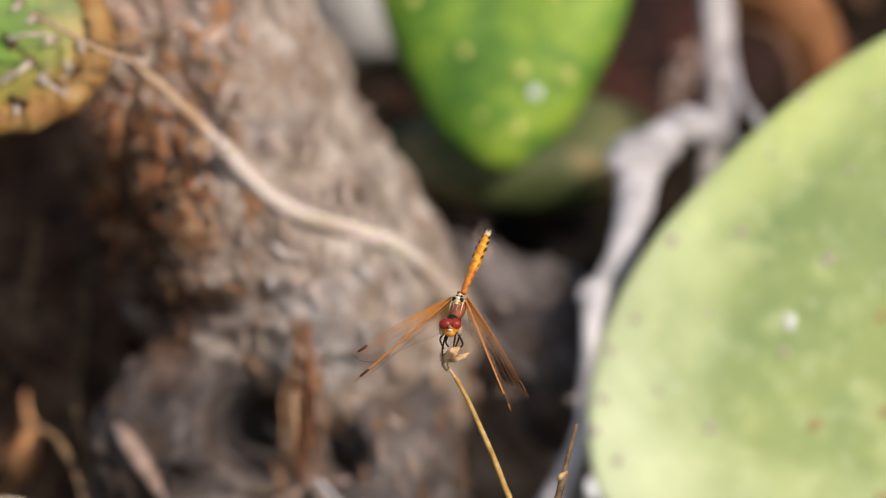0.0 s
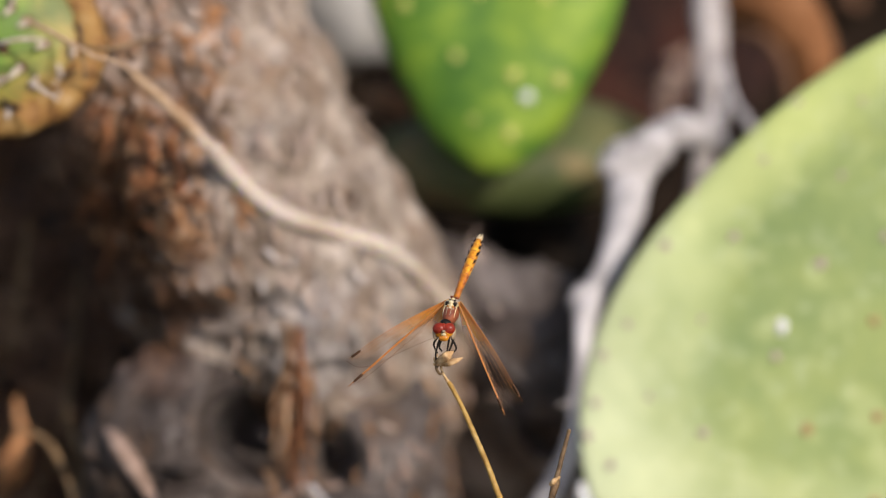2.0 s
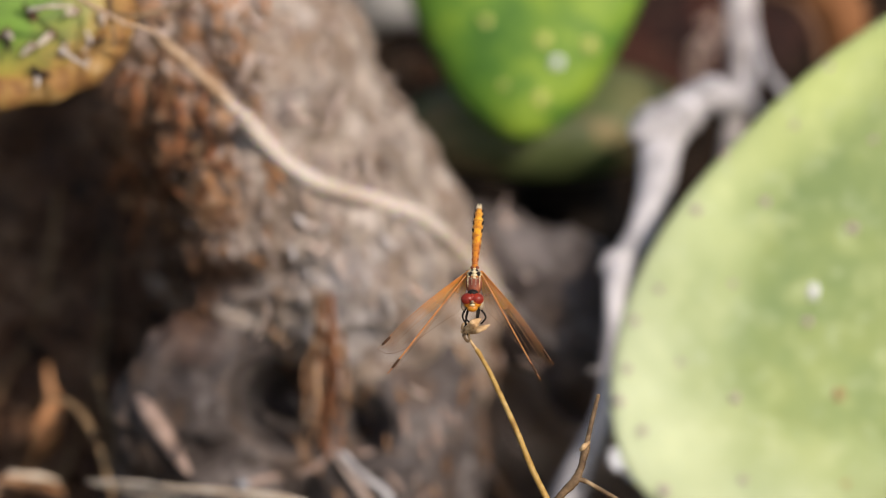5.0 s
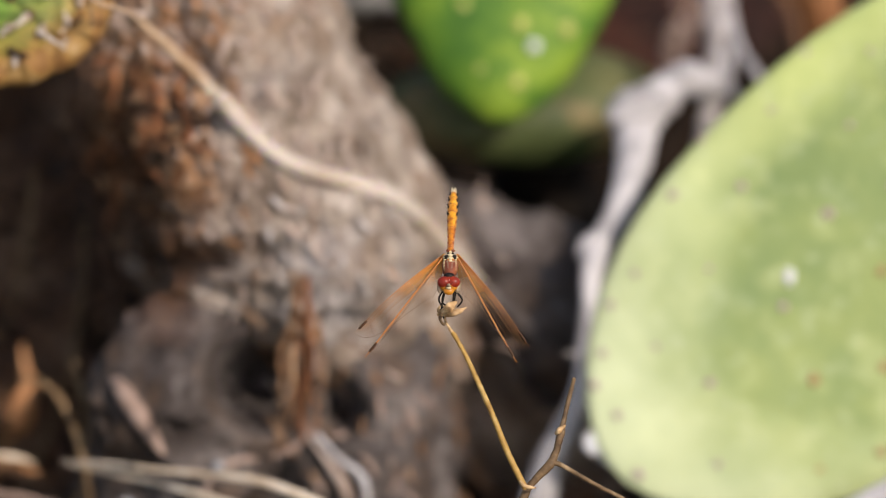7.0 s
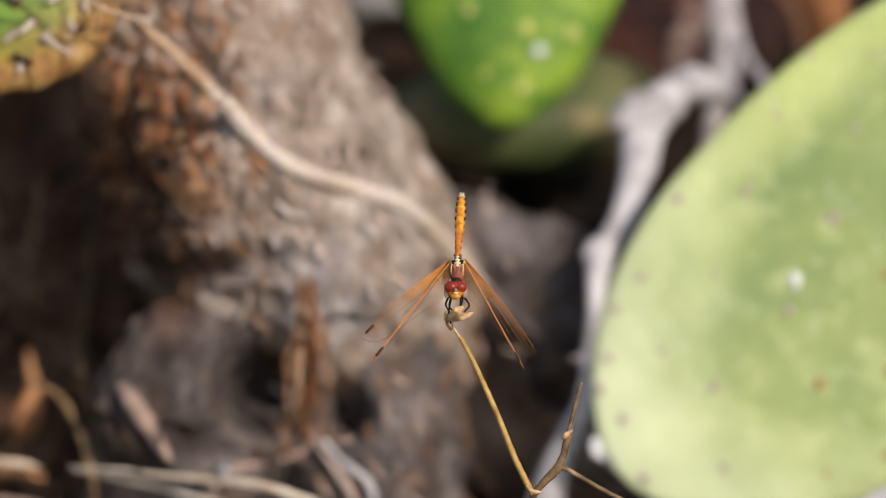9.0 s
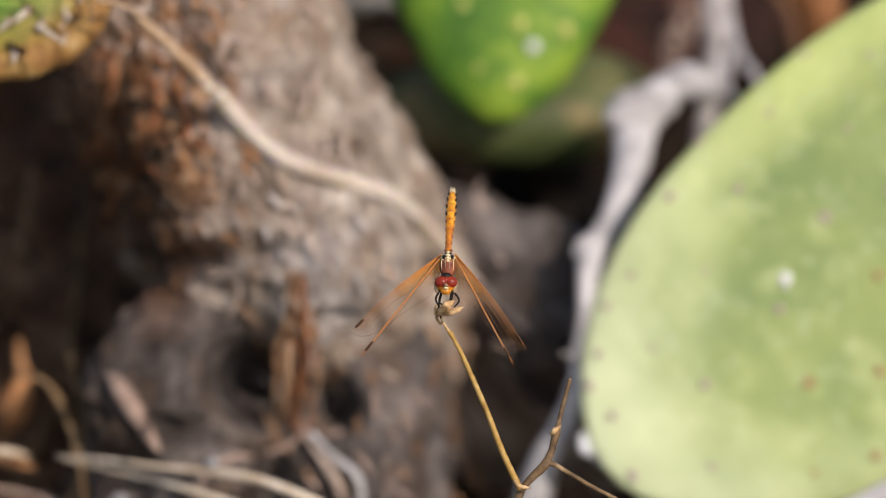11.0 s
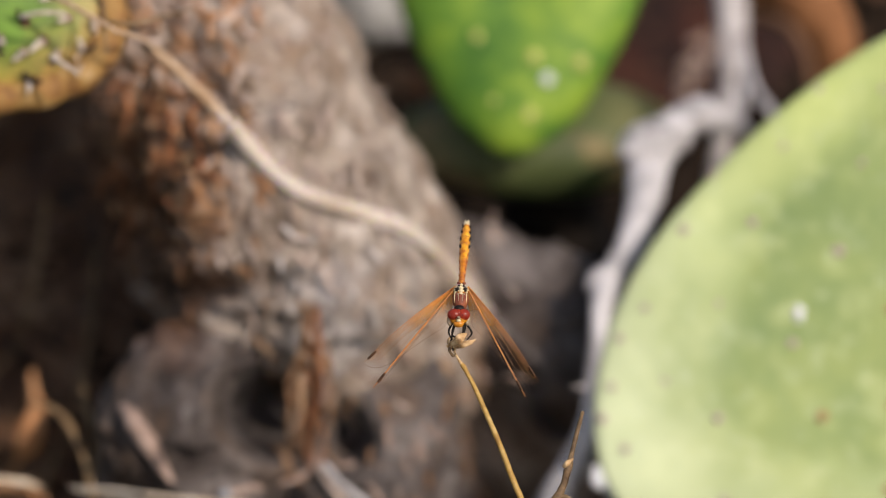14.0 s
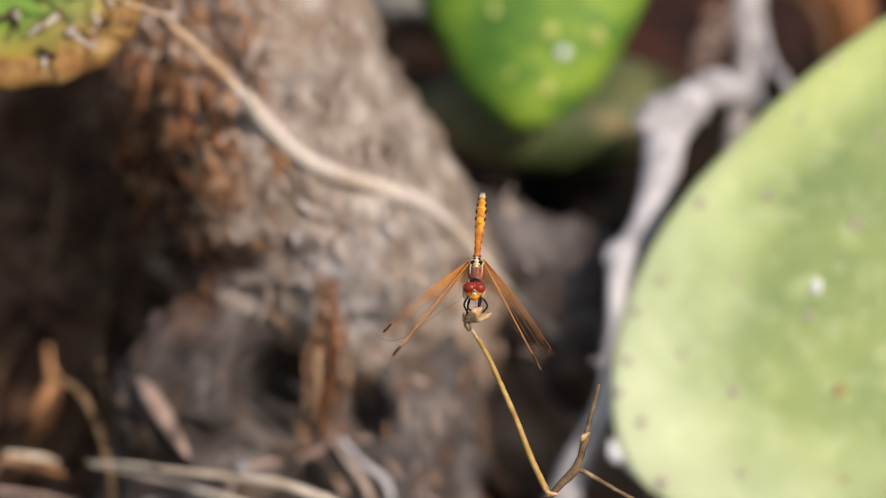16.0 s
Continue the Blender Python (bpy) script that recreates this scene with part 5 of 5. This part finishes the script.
    for x, y, z, r, mat in ((-0.4, 12.7, 1.2, 0.5, CREAM), (-0.4, 13.4, 0.8, 0.6, CREAM), (-1.35, 13.2, 0.75, 0.5, BLACK), (0.55, 13.2, 0.75, 0.5, BLACK), (-1.45, 13.25, 0.3, 0.72, CHEEK), (0.65, 13.25, 0.3, 0.72, CHEEK), (-2.0, 13.4, -0.2, 0.4, FACE), (1.2, 13.4, -0.2, 0.4, FACE), (-0.95, 12.35, 1.15, 0.3, FACE), (0.15, 12.35, 1.15, 0.3, FACE),
                            (-0.95, 13.9, -0.2, 0.35, BLACK), (0.2, 13.9, -0.2, 0.35, BLACK), (-0.4, 14.2, -0.6, 0.45, CREAM), (-1.0, 14.6, -1.9, 0.45, THORAX), (0.3, 14.6, -1.9, 0.45, THORAX),
                            (-0.4, 12.1, 1.35, 0.42, CREAM), (-1.5, 12.8, 0.9, 0.34, BLACK), (0.7, 12.8, 0.9, 0.34, BLACK), (-1.9, 12.9, 0.4, 0.36, CREAM), (1.1, 12.9, 0.4, 0.36, CREAM), (-1.1, 11.9, 1.3, 0.3, CHEEK), (0.3, 11.9, 1.3, 0.3, CHEEK),
                            (-0.9, 12.75, 1.1, 0.3, CREAM), (0.1, 12.75, 1.1, 0.3, CREAM), (-1.75, 12.4, 0.6, 0.3, CREAM), (0.9, 12.4, 0.6, 0.3, CREAM), (-0.4, 13.0, 0.95, 0.3, CREAM), (-0.85, 13.3, 0.75, 0.22, CREAM), (0.05, 13.3, 0.75, 0.22, CREAM)):
        bm = bmesh.new()
        lump(bm, mm(x, y, z), r * MM, (1, 0.8, 0.8), 0.3, 2.0, x + y, 2)
        part("wing_plate", bm, mat, thorax)
    bm = bmesh.new()
    lump(bm, mm(-0.7, 8.35, 2.3), MM, (1.35, 0.95, 1.3), 0.05, 1.5, 1.0, 3)
    part("neck", bm, BLACK, fly, "black neck")
    # head
    hc = mm(-0.8, 6.2, 2.6)
    bm = bmesh.new()
    lump(bm, (0, 0, 0), MM, (2.35, 1.75, 1.5), 0.04, 1.5, 2.0, 3)
    head = part("head", bm, FACE, fly, "amber face under dark red eyes")
    head.location = hc
    for s in (-1, 1):
        bm = bmesh.new()
        lump(bm, mm(s * 1.08, 0.72, 0.45), MM, (1.72, 1.46, 1.3), 0.0, 1.0, 0.0, 4)
        part("eye", bm, EYE_RED, head, "glossy dark red compound eye")
        bm = bmesh.new()
        lump(bm, mm(s * 2.15, -0.3, -0.7), MM, (0.75, 1.75, 0.9), 0.1, 1.5, s + 3.0, 3)
        part("cheek", bm, CHEEK, head, "pale cheek")
        bm = bmesh.new()
        tube(bm, [mm(s * 0.45, 0.1, 1.9), mm(s * 0.8, 0.5, 2.6), mm(s * 1.0, 0.9, 3.1)], [0.06 * MM, 0.05 * MM, 0.02 * MM], 5)
        part("antenna", bm, BLACK, head)
    bm = bmesh.new()
    lump(bm, mm(0, 1.0, 0.35), MM, (1.0, 1.25, 1.2), 0.0, 1.0, 0.0, 3)
    part("eye_seam", bm, EYE_RED, head, "dark red seam where the eyes meet")
    for y, z, rx, ry, rz, mat, name in ((0.05, 1.75, 0.45, 0.4, 0.42, CHEEK, "forehead_knob"), (-0.62, 1.5, 0.62, 0.5, 0.6, CREAM, "forehead"), (-1.45, 0.95, 1.3, 0.8, 0.8, FACE, "face_plate"),
                                        (-2.0, 0.7, 1.0, 0.4, 0.6, FACE, "lip"), (-0.35, 1.75, 0.9, 0.1, 0.3, BLACK, "brow_line")):
        bm = bmesh.new()
        lump(bm, mm(0, y, z), MM, (rx, ry, rz), 0.06, 2.0, y, 3)
        part(name, bm, mat, head)
    # legs
    for pts in ([(-1.6, 8.2, 0.5), (-2.3, 5.0, 1.2), (-3.2, 3.0, 1.3), (-2.9, 1.8, 0.9), (-2.1, 0.6, 0.6)], [(0.5, 8.2, 0.5), (1.0, 5.0, 1.2), (2.2, 3.2, 1.2), (2.4, 2.2, 0.9), (1.3, 0.9, 0.6)],
                [(-1.3, 8.6, -0.6), (-1.8, 5.0, -1.4), (-2.4, 2.2, -1.6), (-1.4, 1.2, -0.8)], [(0.4, 8.6, -0.6), (0.9, 5.0, -1.4), (0.5, 2.4, -1.4), (0.3, 1.4, -0.8)],
                [(-1.4, 8.0, 0.9), (-1.9, 4.2, 1.2), (-2.3, 2.2, 1.0), (-2.5, 0.2, 0.6), (-2.0, -1.9, 0.3)], [(0.1, 8.0, 0.9), (0.4, 4.4, 1.4), (0.3, 2.6, 1.0), (0.2, 1.5, 0.7)]):
        bm = bmesh.new()
        line = glide([mm(*p) for p in pts], 4)
        n = len(line)
        tube(bm, line, [(0.32 - 0.14 * i / n) * MM for i in range(n)], 7)
        part("leg", bm, LEG, fly, "slender black leg")
    wings = []
    wings.append(wing(fly, (-2.0, 13.2, -0.4), (-21.2, -11.4, 4.0), (0.20, 0.06, -0.97), 6.2, False, 1))
    wings.append(wing(fly, (-1.8, 13.8, -1.6), (-23.9, -5.6, 0.0), (0.62, -0.66, -0.42), 8.4, True, 2))
    wings.append(wing(fly, (1.2, 13.2, -0.4), (15.7, -12.6, 4.0), (-0.10, 0.10, -0.98), 6.2, False, 3))
    wings.append(wing(fly, (1.35, 13.8, -1.6), (18.9, -9.0, 0.0), (-0.62, -0.45, -0.64), 8.4, True, 4))
    return fly, head, wings


fly, fly_head, fly_wings = dragonfly()


# ---- what moves ----
def motions():
    pivot = mm(-0.7, 8.0, 1.5)

    def fly_pose(turn, dx=0.0, dy=0.0):
        """turn: 1 body leaned and swung aside, 0 straight; dx, dy: sway of the perch in plan units."""
        m = Matrix.Translation(pivot + Vector((dx * UNIT + turn * 0.00025, dy * UNIT + turn * 0.0005, 0)))
        return FLY_AXES @ m @ pose(0, 0, 0, 3 * turn, -14 * turn, -9.5 * turn) @ Matrix.Translation(-pivot)

    sway = [(0, 3.6, 3.6), (0.5, 4.0, 3.4), (1, 3.0, 4.2), (1.5, 5.6, 6.3), (2, 6.8, 4.2), (2.5, 6.4, 1.6), (3, 4.2, 0.9), (3.5, -0.8, -1.2), (3.7, -1.0, -1.6), (5.8, 0.5, 0.8), (6, 0.2, -0.2), (6.5, 0.7, -1.4), (7, 0, 0), (7.5, 0.6, 0), (8, 1.3, -1.4), (8.2, 1.4, -1),
            (10.5, 2.4, 1.4), (11, 0.9, -1.4), (11.5, 0.2, -1.0), (12, 1.4, -2.2), (12.5, 0.3, -3.0), (13, 0.4, -0.1), (13.5, 0.1, -1.2), (14, 0, -1.6), (14.5, -1.7, -2.4), (15, -2.4, -2.4), (15.5, -2.6, -0.6), (16, -1.4, -0.3)]
    bits = [(0, 0.94), (0.5, 1), (1, 0.98), (1.5, 0.93), (2, 0.9), (2.6, 0.9), (2.9, 0.62), (3.1, 0.56), (3.5, 0.62), (3.7, 0.63), (4.3, 0.58), (4.9, 0.1), (5.4, 0.04), (5.8, 0.04), (6.5, 0.04), (7, 0), (7.5, 0.01), (8, 0.1), (8.2, 0.13), (9, 0.04),
            (10.5, -0.03), (11, 0.02), (12, 0.04), (13, 0.02), (14, 0.05), (16, 0.06)]

    def read(rows, t, i):
        for p, q in zip(rows, rows[1:]):
            if p[0] <= t <= q[0]:
                f = (t - p[0]) / (q[0] - p[0])
                return p[i] + (q[i] - p[i]) * f
        return rows[-1][i]

    times = sorted({r[0] for r in sway} | {r[0] for r in bits})
    walk(fly, [(t, fly_pose(read(bits, t, 1), read(sway, t, 1), read(sway, t, 2))) for t in times])
    walk(fly_head, [(t, Matrix.Translation(mm(-0.8, 6.2, 2.6)) @ pose(0, 0, 0, 0, 10 * read(bits, t, 1), 9 * read(bits, t, 1))) for t in times])
    for i, w in enumerate(fly_wings):
        hinge = mm(-1.9 if i < 2 else 1.1, 13.4, -1.0)
        open_by = -3.0 if i < 2 else 4.0
        walk(w, [(t, Matrix.Translation(hinge) @ pose(0, 0, 0, 0, 0, open_by * read(bits, t, 1)) @ Matrix.Translation(-hinge)) for t in times])
    walk(plant, [(t, Matrix.Translation(FOOT) @ TILT.to_4x4() @ pose(0, 0, 0, 0, 0, math.degrees(-read(sway, t, 1) / 395)) @ TILT.to_4x4().inverted()) for t in times])


motions()
